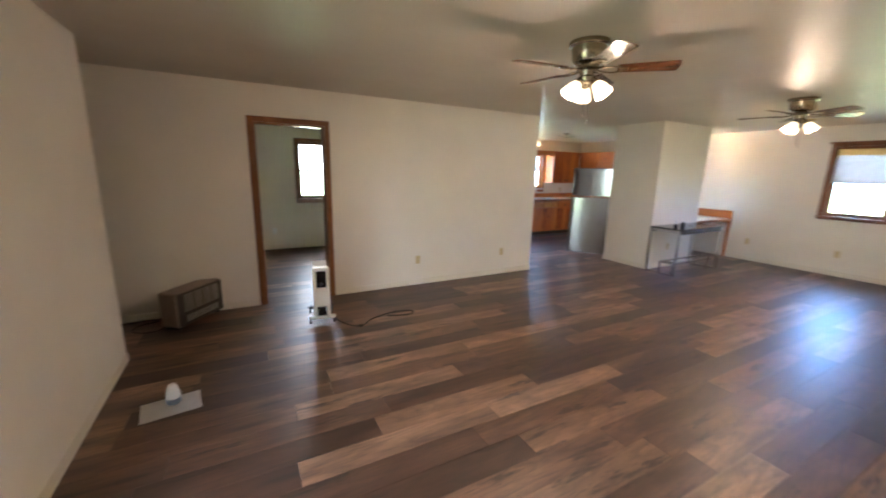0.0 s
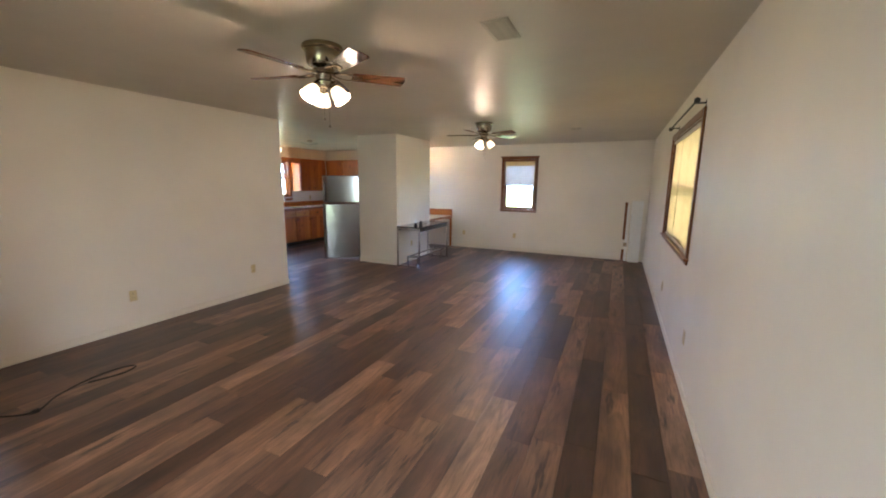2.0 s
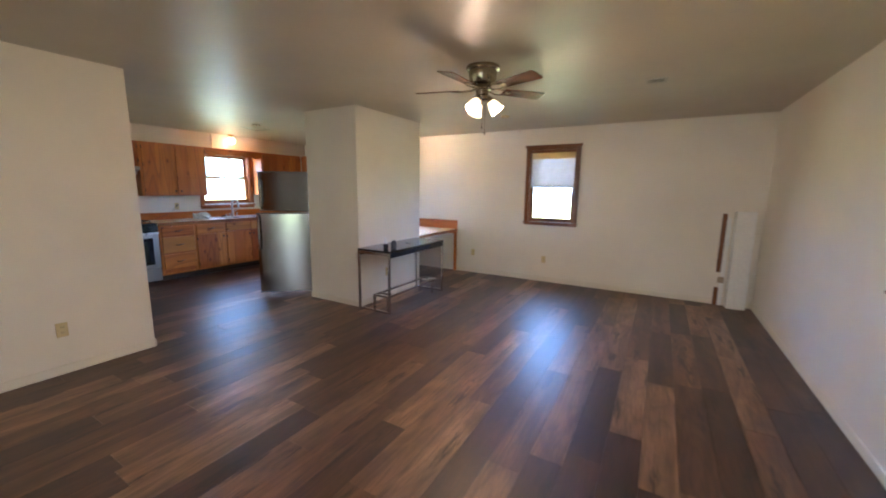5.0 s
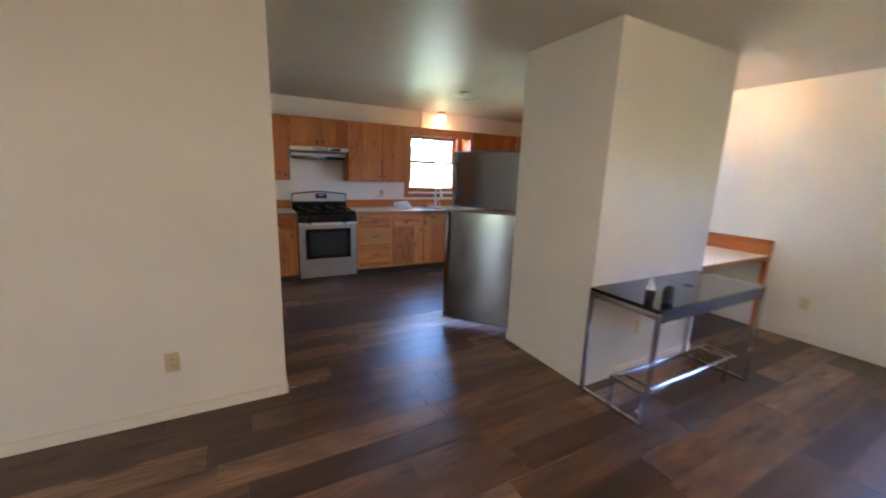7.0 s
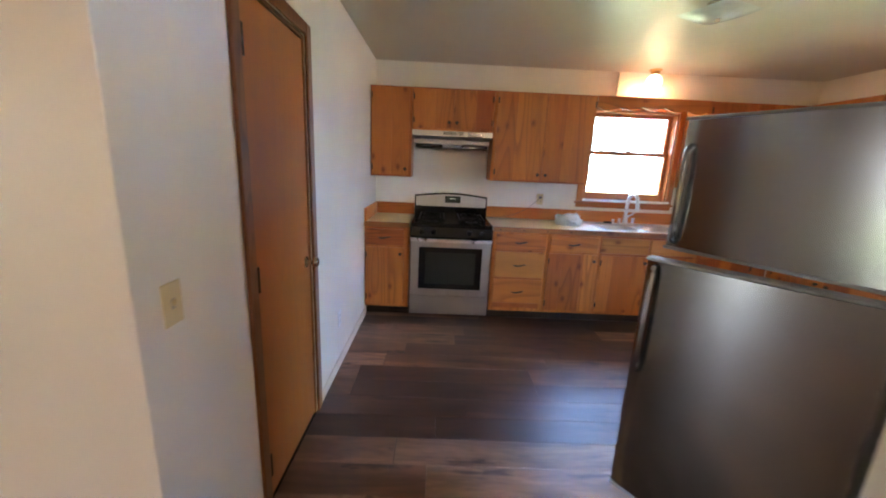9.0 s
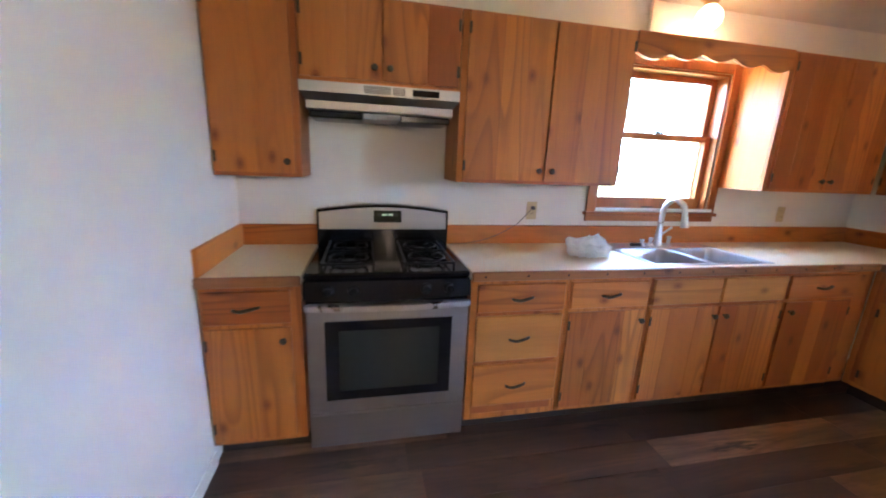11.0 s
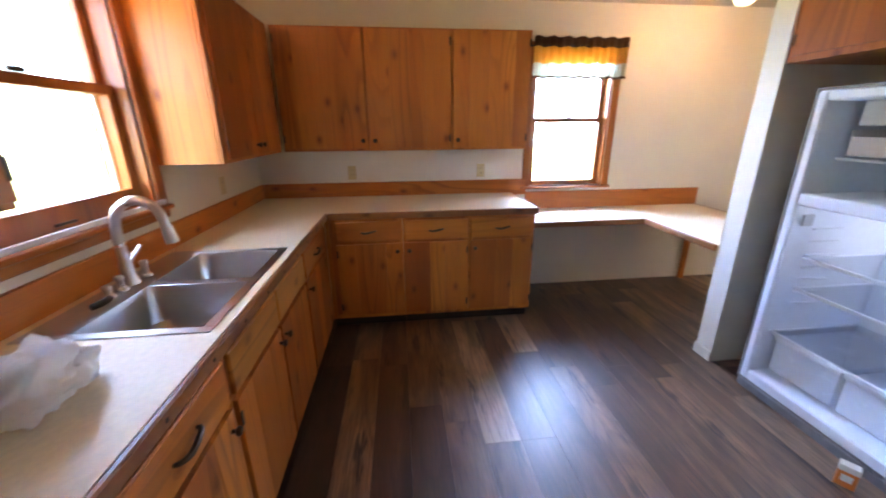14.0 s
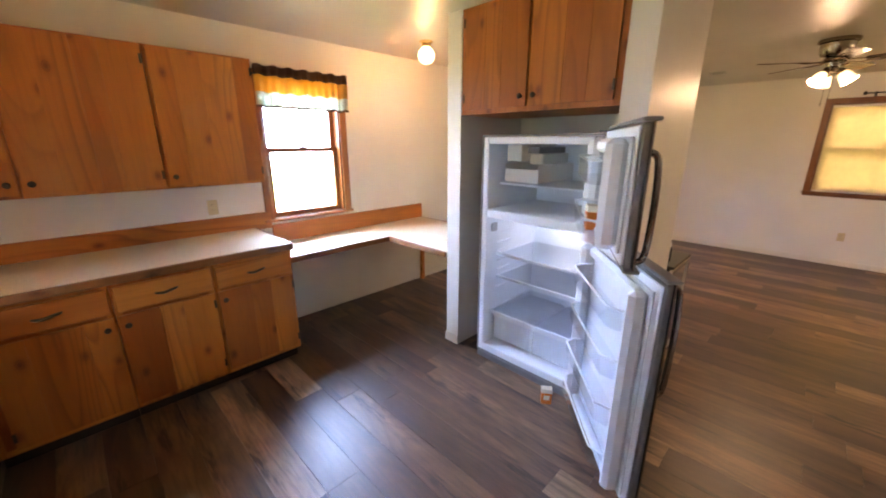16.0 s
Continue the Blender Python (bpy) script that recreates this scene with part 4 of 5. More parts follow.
# ---- refrigerator with both doors open ----
FX0, FX1, FY0, FY1, FH = 6.140, 6.965, 3.760, 4.450, 1.640
g = thing("refrigerator", pose(0, 0, 0), "empty top-freezer refrigerator standing open, white inside with stainless doors", "refrigerator")
t = 0.035
GREYB = plain("grey_cabinet_steel", (0.20, 0.20, 0.20), 0.4, 0.3)
part("cabinet", boxes((FX0, FX0 + 0.012, FY0, FY1, 0.05, FH), (FX1 - 0.012, FX1, FY0, FY1, 0.05, FH), (FX0 + 0.012, FX1 - 0.012, FY0, FY0 + 0.012, 0.05, FH),
                      (FX0 + 0.012, FX1 - 0.012, FY0 + 0.012, FY1, FH - 0.012, FH), (FX0 + 0.012, FX1 - 0.012, FY0 + 0.012, FY1, 0.05, 0.062), b=0.002), GREYB, g)
part("base_grille", boxes((FX0 + 0.01, FX1 - 0.01, FY1 - 0.03, FY1 + 0.004, 0.002, 0.049), b=0.004), GREYB, g)
i0, i1, yb = FX0 + 0.013, FX1 - 0.013, FY0 + 0.013
for r in ((i0, i0 + 0.045, yb, FY1 + 0.004, 0.063, FH - 0.013), (i1 - 0.045, i1, yb, FY1 + 0.004, 0.063, FH - 0.013), (i0 + 0.045, i1 - 0.045, yb, yb + 0.05, 0.063, FH - 0.013),
          (i0 + 0.045, i1 - 0.045, yb + 0.05, FY1 + 0.004, FH - 0.058, FH - 0.013), (i0 + 0.045, i1 - 0.045, yb + 0.05, FY1 + 0.004, 1.093, 1.153),
          (i0 + 0.045, i1 - 0.045, yb + 0.05, FY1 + 0.004, 0.063, 0.125)):
    part("liner", boxes(r, b=0.008), FRIDGEW, g)
s0, s1 = i0 + 0.047, i1 - 0.047
for z, yf in ((0.803, FY1 - 0.135), (0.630, FY1 - 0.135), (0.372, FY1 - 0.070)):
    sh = part("shelf", boxes((s0 + 0.012, s1 - 0.012, yb + 0.055, yf, z, z + 0.006)), CLEARP, g, "clear glass shelf with a white rim")
    part("shelf_rim", boxes((s0, s1, yf, yf + 0.015, z - 0.006, z + 0.012), (s0, s0 + 0.012, yb + 0.055, yf, z - 0.004, z + 0.010), (s1 - 0.012, s1, yb + 0.055, yf, z - 0.004, z + 0.010), b=0.003), FRIDGEW, sh)
for z in [0.52 + 0.07 * k for k in range(7)]:
    for x0, x1 in ((s0 - 0.002, s0 + 0.014), (s1 - 0.014, s1 + 0.002)):
        part("shelf_ledge", boxes((x0, x1, FY1 - 0.30, FY1 - 0.13, z + 0.02, z + 0.030), b=0.003), FRIDGEW, g)
for x0, x1 in ((s0 + 0.01, (s0 + s1) / 2 - 0.005), ((s0 + s1) / 2 + 0.005, s1 - 0.01)):
    y0, y1, z0, z1 = yb + 0.08, FY1 - 0.10, 0.135, 0.362
    dp = part("crisper", boxes((x0, x1, y0, y1, z0, z1 - 0.012), b=0.012), FROST, g, "frosted crisper drawer")
    part("crisper_lip", boxes((x0, x1, y1 + 0.001, y1 + 0.012, z1 - 0.035, z1 - 0.012), b=0.003), FRIDGEW, dp)
part("thermostat", boxes((s1 - 0.012, s1 + 0.001, FY1 - 0.11, FY1 - 0.05, 0.985, 1.045), b=0.003), plain("pale_grey_plastic", (0.45, 0.47, 0.5), 0.4), g)
# glowing cover added for the assumed, unseen interior bulb
part("lamp_cover", boxes((6.49, 6.61, 3.87, 3.97, 1.062, 1.0925), b=0.006), lamp_glass("assumed_refrigerator_lamp", (0.86, 0.93, 1.0), 2.0), g, "assumed lit lamp cover inside the refrigerator")
# ice maker and freezer shelf
part("ice_maker", boxes((s1 - 0.150, s1 - 0.030, yb + 0.06, FY1 - 0.16, 1.470, 1.580), (s1 - 0.250, s1 - 0.150, yb + 0.06, FY1 - 0.26, 1.450, 1.520), b=0.006), WHITEP, g)
part("ice_maker_arm", boxes((s1 - 0.240, s1 - 0.152, yb + 0.10, FY1 - 0.22, 1.522, 1.562), b=0.004), plain("mid_grey_plastic", (0.22, 0.23, 0.25), 0.5), g)
bm = bmesh.new()
x0, x1, y0, y1, z0, z1 = s1 - 0.300, s1 - 0.040, yb + 0.07, FY1 - 0.13, 1.342, 1.452
for r in ((x0, x1, y1 - 0.006, y1, z0, z1 - 0.03), (x0, x1, y0, y0 + 0.006, z0, z1), (x0, x0 + 0.006, y0, y1, z0, z1), (x1 - 0.006, x1, y0, y1, z0, z1), (x0, x1, y0, y1, z0 - 0.006, z0)):
    box(bm, *r, b=0.002)
part("ice_bin", bm, WHITEP, g, "white ice bin")
part("freezer_shelf", boxes((s0, s1, yb + 0.055, FY1 - 0.13, 1.312, 1.324), b=0.003), FRIDGEW, g)
pl = part("instruction_plate", boxes((s0 + 0.07, s0 + 0.24, yb + 0.052, yb + 0.056, 1.36, 1.565)), WHITEP, g)
bm = bmesh.new()
for k in range(6):
    box(bm, s0 + 0.085, s0 + 0.085 + 0.12 - 0.03 * (k % 3), yb + 0.0565, yb + 0.0572, 1.54 - 0.03 * k, 1.548 - 0.03 * k)
part("print", bm, plain("grey_print", (0.3, 0.3, 0.33), 0.6), pl)


def fridge_door(parent, w, z0, z1, angle, hx, handle_low, bins):
    """Local x from the hinge to the free edge, +y the outer steel face when shut."""
    m = pose(hx, FY1 + 0.012, 0, 0, 0, angle)
    bm = bmesh.new()
    face = [(w * i / 24, 0.046 + 0.024 * (1 - (i / 12 - 1) ** 2) ** 0.5 if 0 < i < 24 else 0.046) for i in range(25)]
    rim = face + [(w, 0.040), (0.0, 0.040)]
    lo = [bm.verts.new((x, y, z0)) for x, y in rim]
    hi = [bm.verts.new((x, y, z1)) for x, y in rim]
    bm.faces.new(lo), bm.faces.new(hi)
    for i in range(len(rim)):
        j = (i + 1) % len(rim)
        f = bm.faces.new((lo[i], lo[j], hi[j], hi[i]))
        f.smooth = 1 < i < 22
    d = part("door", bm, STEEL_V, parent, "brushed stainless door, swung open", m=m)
    bm = boxes((0.004, w - 0.004, 0.012, 0.0395, z0 + 0.003, z1 - 0.003), b=0.006)
    part("door_side", bm, GREYB, d)
    part("gasket", boxes((0.012, w - 0.012, 0.0, 0.0115, z0 + 0.012, z1 - 0.012), b=0.004), FRIDGEW, d)
    part("cap", boxes((-0.002, w + 0.002, 0.010, 0.066, z1 + 0.0005, z1 + 0.014), b=0.004), GREYB, d)
    part("cap", boxes((-0.002, w + 0.002, 0.010, 0.066, z0 - 0.014, z0 - 0.0005), b=0.004), GREYB, d)
    part("door_liner", boxes((0.045, w - 0.045, -0.012, -0.0005, z0 + 0.045, z1 - 0.045), b=0.008), FRIDGEW, d)
    for x in (0.045, w - 0.100):
        part("liner_post", boxes((x, x + 0.055, -0.085, -0.0125, z0 + 0.055, z1 - 0.050), b=0.02), FRIDGEW, d)
    part("liner_head", boxes((0.101, w - 0.101, -0.05, -0.0125, z1 - 0.11, z1 - 0.050), b=0.015), FRIDGEW, d)
    part("liner_foot", boxes((0.101, w - 0.101, -0.06, -0.0125, z0 + 0.055, z0 + 0.085), b=0.012), FRIDGEW, d)
    for z in bins:
        bm = bmesh.new()
        pts = [(0.102, -0.014), (0.102, -0.085), (0.14, -0.125), (w - 0.14, -0.125), (w - 0.102, -0.085), (w - 0.102, -0.014)]
        a = [bm.verts.new((x, y, z)) for x, y in pts]
        b = [bm.verts.new((x, y * 1.03, z + 0.085)) for x, y in pts]
        bm.faces.new(a)
        for i in range(5):
            bm.faces.new((a[i], a[i + 1], b[i + 1], b[i]))
        bi = part("door_bin", bm, CLEARP, d, "clear plastic door bin")
        bm = bmesh.new()
        tube(bm, [(x, y * 1.03, z + 0.087) for x, y in pts], 0.005, 6)
        part("bin_rim", bm, FRIDGEW, bi)
    bm = bmesh.new()
    hz0, hz1 = (z1 - 0.47, z1 - 0.02) if handle_low else (z0 + 0.02, z0 + 0.40)
    x = w - 0.035
    pts = smoothed([(x, 0.052, hz0), (x, 0.078, hz0 + 0.03), (x, 0.086, (hz0 + hz1) / 2), (x, 0.078, hz1 - 0.03), (x, 0.052, hz1)], 5)
    tube(bm, pts, 0.012, 10)
    part("handle", bm, STEEL_V, d, "bowed steel handle")
    return d


fridge_door(g, 0.788, 1.164, 1.660, 119, FX0 + 0.004, False, (1.225, 1.445))
fridge_door(g, 0.788, 0.075, 1.118, 130, FX0 + 0.004, True, (0.20, 0.43, 0.66, 0.88))
bm = boxes((FX0 - 0.004, FX0 + 0.04, FY1 - 0.03, FY1 + 0.02, FH + 0.001, FH + 0.014), b=0.003)
part("hinge_cover", bm, GREYB, g)
# orange cartons
ORANGE = plain("orange_carton", (0.75, 0.20, 0.02), 0.5, 0, 0.05, 0.02)
CREAMC = plain("white_carton_print", (0.8, 0.72, 0.6), 0.5)


def carton(m, label):
    c = thing("soda_carton", m, label, "carton", "orange cartons")
    part("box", boxes((-0.032, 0.032, -0.02, 0.02, 0.0, 0.105), b=0.002), ORANGE, c)
    part("print_band", boxes((-0.0325, 0.0325, -0.0205, 0.0205, 0.078, 0.1056)), CREAMC, c)
    part("emblem", boxes((-0.018, 0.018, 0.0203, 0.0210, 0.030, 0.062), (-0.018, 0.018, -0.0210, -0.0203, 0.030, 0.062)), CREAMC, c)


carton(pose(6.285, 4.575, 0.001, 0, 0, 35), "small orange baking soda carton standing on the floor")
carton(pose(FX0 + 0.004, FY1 + 0.012, 0, 0, 0, 119) @ pose(0.42, -0.075, 1.2275, 0, 0, 4), "small orange baking soda carton in the freezer door bin")
# cabinet over the refrigerator
fh = 2.413 - 1.772
cabinet("wall_cabinet", pose(7.163, 4.425, 1.772, 0, 0, 180), 1.061, 0.55, fh, [("door", 0.030, 0.520, 0.030, fh - 0.02, "r"), ("door", 0.545, 1.030, 0.030, fh - 0.02, "l")], label="knotty fir cabinet with two plank doors above the refrigerator")

# ---- ceiling fans ----
BLADE = wood("walnut_fan_blade", (0.06, 0.022, 0.010), (0.11, 0.042, 0.017), (0.16, 0.062, 0.026), "x", 0.22, False, 1.2, 0.15)
BELL = lamp_glass("lit_frosted_bell", (1.0, 0.74, 0.40), 1.1)
GLOBE = lamp_glass("lit_frosted_globe", (1.0, 0.74, 0.42), 2.0)


def ceiling_fan(m, turn, label):
    g = thing("ceiling_fan", m, label, "ceiling fan", "ceiling fans")
    bm = bmesh.new()
    lathe(bm, [(0, 0), (0.128, 0), (0.132, -0.010), (0.130, -0.026), (0.118, -0.032), (0.112, -0.034)], 32)
    part("canopy", bm, PEWTER, g)
    bm = bmesh.new()
    lathe(bm, [(0.112, -0.033), (0.110, -0.06), (0.106, -0.105), (0.094, -0.125), (0.060, -0.133), (0.045, -0.136)], 32)
    part("motor_housing", bm, PEWTER, g)
    bm = bmesh.new()
    lathe(bm, [(0.045, -0.134), (0.072, -0.146), (0.075, -0.165), (0.052, -0.178), (0.048, -0.21), (0.058, -0.222), (0.052, -0.245), (0.02, -0.258), (0, -0.259)], 28)
    part("light_hub", bm, PEWTER, g)
    for k in range(5):
        a = turn + 72 * k
        r = pose(0, 0, -0.170, 0, 0, a) @ pose(0, 0, 0, -11)
        bm = bmesh.new()
        out = []
        for i in range(13):
            u = i / 12
            out.append((0.185 + 0.345 * u, 0.050 + 0.016 * u))
        tip = [(0.530 + 0.016 * math.sin(math.pi * (j + 1) / 7), 0.066 * math.cos(math.pi * (j + 1) / 7)) for j in range(6)]
        ring = out + tip + [(x, -y) for x, y in reversed(out)]
        lo = [bm.verts.new((x, y, -0.003)) for x, y in ring]
        hi = [bm.verts.new((x, y, 0.003)) for x, y in ring]
        bm.faces.new(lo), bm.faces.new(hi)
        for i in range(len(lo)):
            j = (i + 1) % len(lo)
            bm.faces.new((lo[i], lo[j], hi[j], hi[i]))
        b = part("blade", bm, BLADE, g, "walnut fan blade", m=r)
        bm = bmesh.new()
        for s in (-1, 1):
            tube(bm, smoothed([(0.060, s * 0.010, 0.002), (0.105, s * 0.034, -0.004), (0.165, s * 0.040, -0.007), (0.225, s * 0.018, -0.006)], 4), 0.0055, 8)
        box(bm, 0.195, 0.250, -0.022, 0.022, -0.0085, -0.0035, b=0.002)
        part("blade_iron", bm, PEWTER, b)
    for k in range(3):
        a = -70 + 120 * k
        r = pose(0, 0, -0.232, 0, 0, a) @ pose(0.045, 0, 0, 0, -38)
        bm = bmesh.new()
        lathe(bm, [(0, 0.01), (0.020, 0.008), (0.026, -0.012), (0.030, -0.040), (0.026, -0.044)], 16, r)
        so = part("lamp_holder", bm, PEWTER, g)
        bm = bmesh.new()
        lathe(bm, [(0.026, -0.036), (0.032, -0.044), (0.042, -0.066), (0.049, -0.092), (0.053, -0.116), (0.059, -0.130), (0.055, -0.129), (0.049, -0.115), (0.044, -0.092), (0.028, -0.050)], 22, r)
        part("shade", bm, BELL, so, "lit frosted glass bell shade")
    for x, y, l in ((0.018, -0.020, 0.24), (-0.020, -0.012, 0.20)):
        bm = bmesh.new()
        rod(bm, (x, y, -0.25), (x, y, -0.25 - l), 0.0016, 6)
        lathe(bm, [(0, 0), (0.005, -0.004), (0.006, -0.016), (0, -0.022)], 10, pose(x, y, -0.25 - l))
        part("pull_chain", bm, PEWTER, g)
    return g


ceiling_fan(pose(2.10, 1.72, H - 0.001), 27, "antique pewter ceiling fan with walnut blades and lit bell shades")
ceiling_fan(pose(5.43, 1.75, H - 0.001), 32, "antique pewter ceiling fan with walnut blades and lit bell shades")

# ---- other lamps ----


def porcelain_globe(m, label):
    g = thing("globe_light", m, label, "ceiling light", "bare globe lights")
    bm = bmesh.new()
    lathe(bm, [(0, 0), (0.060, 0), (0.060, -0.008), (0.045, -0.014), (0.036, -0.034), (0.030, -0.045)], 22)
    part("holder", bm, plain("brass_holder", (0.45, 0.27, 0.10), 0.3, 0.8), g)
    bm = bmesh.new()
    lathe(bm, [(0.030, -0.042), (0.040, -0.052), (0.062, -0.075), (0.072, -0.108), (0.063, -0.145), (0.040, -0.168), (0, -0.178)], 26)
    part("globe", bm, GLOBE, g, "lit white glass globe")


porcelain_globe(pose(7.91, 4.08, H - 0.001), "lit white globe lamp on the ceiling by the desk")
porcelain_globe(pose(6.78, 7.44, H - 0.001), "lit white globe lamp on the ceiling above the sink")
g = thing("ceiling_light", pose(6.31, 5.965, H - 0.001, 0, 0, 24), "unlit ceiling light with a bent square glass shade", "ceiling light")
bm = bmesh.new()
lathe(bm, [(0, 0), (0.065, 0), (0.063, -0.012), (0.030, -0.022), (0.012, -0.028), (0.011, -0.075), (0, -0.078)], 22)
part("canopy", bm, NICKEL, g)
bm = bmesh.new()
n = 10
grid = {}
for i in range(n + 1):
    for j in range(n + 1):
        u, v = 2 * i / n - 1, 2 * j / n - 1
        grid[i, j] = bm.verts.new((0.155 * u, 0.155 * v, -0.085 + 0.030 * (abs(u) ** 2.2 + abs(v) ** 2.2) - 0.022 * (u * v) ** 2))
for i in range(n):
    for j in range(n):
        bm.faces.new((grid[i, j], grid[i + 1, j], grid[i + 1, j + 1], grid[i, j + 1]))
bmesh.ops.solidify(bm, geom=bm.faces[:], thickness=0.004)
part("glass_shade", bm, plain("milky_glass", (0.74, 0.74, 0.68), 0.15), g, "milky square glass shade")
bm = bmesh.new()
lathe(bm, [(0, -0.078), (0.014, -0.082), (0.012, -0.096), (0, -0.100)], 14)
part("finial", bm, NICKEL, g)
solid("cable_cover", boxes((6.474, 6.502, YN - 0.034, YN - 0.001, 2.129, 2.405), b=0.004), TRIMW, "cream cable cover strip on the wall above the cabinets", "conduit")


def vent(m, w, d, label):
    g = thing("ceiling_vent", m, label, "vent", "ceiling vents")
    part("frame", boxes((-w / 2, w / 2, -d / 2, -d / 2 + 0.022, -0.009, 0), (-w / 2, w / 2, d / 2 - 0.022, d / 2, -0.009, 0), (-w / 2, -w / 2 + 0.022, -d / 2 + 0.022, d / 2 - 0.022, -0.009, 0), (w / 2 - 0.022, w / 2, -d / 2 + 0.022, d / 2 - 0.022, -0.009, 0), b=0.003), VENTC, g)
    # dark sheet in place of the shade inside the duct
    part("backing", boxes((-w / 2 + 0.022, w / 2 - 0.022, -d / 2 + 0.022, d / 2 - 0.022, -0.002, -0.001)), DARK, g)
    k = int((w - 0.044) / 0.016)
    for i in range(k):
        x = -w / 2 + 0.022 + (i + 0.5) * (w - 0.044) / k
        part("slat", boxes((-0.006, 0.006, -d / 2 + 0.022, d / 2 - 0.022, -0.0006, 0.0006)), VENTC, g, m=pose(x, 0, -0.006, 0, 35))


VENTC = plain("beige_vent_enamel", (0.46, 0.42, 0.34), 0.45)
vent(pose(2.30, 0.575, H - 0.001, 0, 0, 0), 0.30, 0.16, "beige slatted ceiling air vent")
vent(pose(6.45, 0.58, H - 0.001, 0, 0, 90), 0.16, 0.16, "small beige slatted ceiling air vent")
bm = bmesh.new()
lathe(bm, [(0, 0), (0.055, 0), (0.055, -0.018), (0.045, -0.030), (0, -0.032)], 24)
solid("smoke_alarm", bm, IVORY, "small cream smoke alarm on the ceiling", "smoke alarm", pose(7.35, 2.30, H - 0.001))

# ---- blinds, curtain rod, valance ----
SHADE = cloth("cream_cellular_shade", (0.70, 0.56, 0.32), (0.86, 0.70, 0.44), 0.013)
SHADE_Y = cloth("golden_cellular_shade", (0.80, 0.62, 0.32), (0.95, 0.74, 0.36), 0.12)
SHADE_W = cloth("white_cellular_shade", (0.84, 0.80, 0.74), (0.95, 0.88, 0.82), 0.16)


def pleated(bm, x0, x1, z0, z1, y, step=0.019, depth=0.008):
    n = max(2, int((z1 - z0) / step))
    prev = None
    for i in range(2 * n + 1):
        z = z0 + (z1 - z0) * i / (2 * n)
        d = depth if i % 2 else -depth
        row = [(x0, y + d, z), (x1, y + d, z)]
        cur = [bm.verts.new(p) for p in row] + [bm.verts.new((x0, y + d + 0.004, z)), bm.verts.new((x1, y + d + 0.004, z))]
        if prev:
            bm.faces.new((prev[0], prev[1], cur[1], cur[0])), bm.faces.new((prev[3], prev[2], cur[2], cur[3]))
        prev = cur


g = thing("window_shade", pose(XE, WIN_E[1], WIN_E[2], 0, 0, -90), "half-lowered cream cellular shade on a dark rail", "blind")
w, h = WIN_E[1] - WIN_E[0], WIN_E[3] - WIN_E[2]
bm = bmesh.new()
pleated(bm, 0.018, w - 0.018, 0.56, h - 0.14, 0.026)
part("lower_blind", bm, SHADE_W, g, angle=10)
bm = bmesh.new()
pleated(bm, 0.018, w - 0.018, h - 0.14, h - 0.03, 0.026)
part("upper_blind", bm, SHADE_Y, g, angle=10)
part("head_rail", boxes((0.017, w - 0.017, 0.002, 0.045, h - 0.045, h - 0.017), b=0.004), CASING_H, g)
part("bottom_rail", boxes((0.018, w - 0.018, 0.012, 0.036, 0.545, 0.562), b=0.004), WHITEP, g)
part("top_board", boxes((-0.085, w + 0.085, -0.030, -0.019, h + 0.035, h + 0.070), b=0.003), CASING_H, g)
g = thing("window_shade", pose(WIN_S[1], YS, WIN_S[2], 0, 0, 180), "lowered yellow-cream cloth shade glowing with daylight", "blind")
w, h = WIN_S[1] - WIN_S[0], WIN_S[3] - WIN_S[2]
for k in range(3):
    x0, x1 = 0.018 + k * (w - 0.165) / 3, 0.018 + (k + 1) * (w - 0.165) / 3
    bm = bmesh.new()
    cols = []
    for i in range(9):
        u = i / 8
        y = 0.020 + 0.004 * (k % 2) + 0.0025 * math.sin(2 * math.pi * u)
        cols.append([bm.verts.new((x0 + (x1 - x0 + 0.012) * u, y, z)) for z in (0.022, h * 0.35, h * 0.7, h - 0.04)])
    for a, b in zip(cols, cols[1:]):
        for j in range(3):
            bm.faces.new((a[j], b[j], b[j + 1], a[j + 1]))
    bmesh.ops.solidify(bm, geom=bm.faces[:], thickness=0.0015)
    part("cloth_panel", bm, SHADE, g)
part("head_rail", boxes((0.017, w - 0.135, 0.002, 0.042, h - 0.045, h - 0.017), b=0.004), SHADE_W, g)
part("bottom_rail", boxes((0.018, w - 0.145, 0.010, 0.034, 0.003, 0.022), b=0.004), SHADE_W, g)
g = thing("curtain_rod", pose(0, YS, 2.172), "thin black curtain rod with ball finials above the window", "curtain rod")
bm = bmesh.new()
rod(bm, (3.55, 0.075, 0), (5.10, 0.075, 0), 0.008, 12)
part("rod", bm, RUBBER, g)
for x, s in ((3.55, -1), (5.10, 1)):
    bm = bmesh.new()
    lathe(bm, [(0, 0), (0.010, 0.002), (0.010, 0.010), (0.018, 0.018), (0.022, 0.032), (0.017, 0.046), (0, 0.052)], 14, pose(x, 0.075, 0, 0, 90 * s))
    part("finial", bm, RUBBER, g)
    bm = bmesh.new()
    rod(bm, (x - s * 0.06, 0.001, -0.005), (x - s * 0.06, 0.078, -0.004), 0.006, 8)
    box(bm, x - s * 0.06 - 0.012, x - s * 0.06 + 0.012, 0.001, 0.005, -0.035, 0.02, b=0.001)
    part("bracket", bm, RUBBER, g)


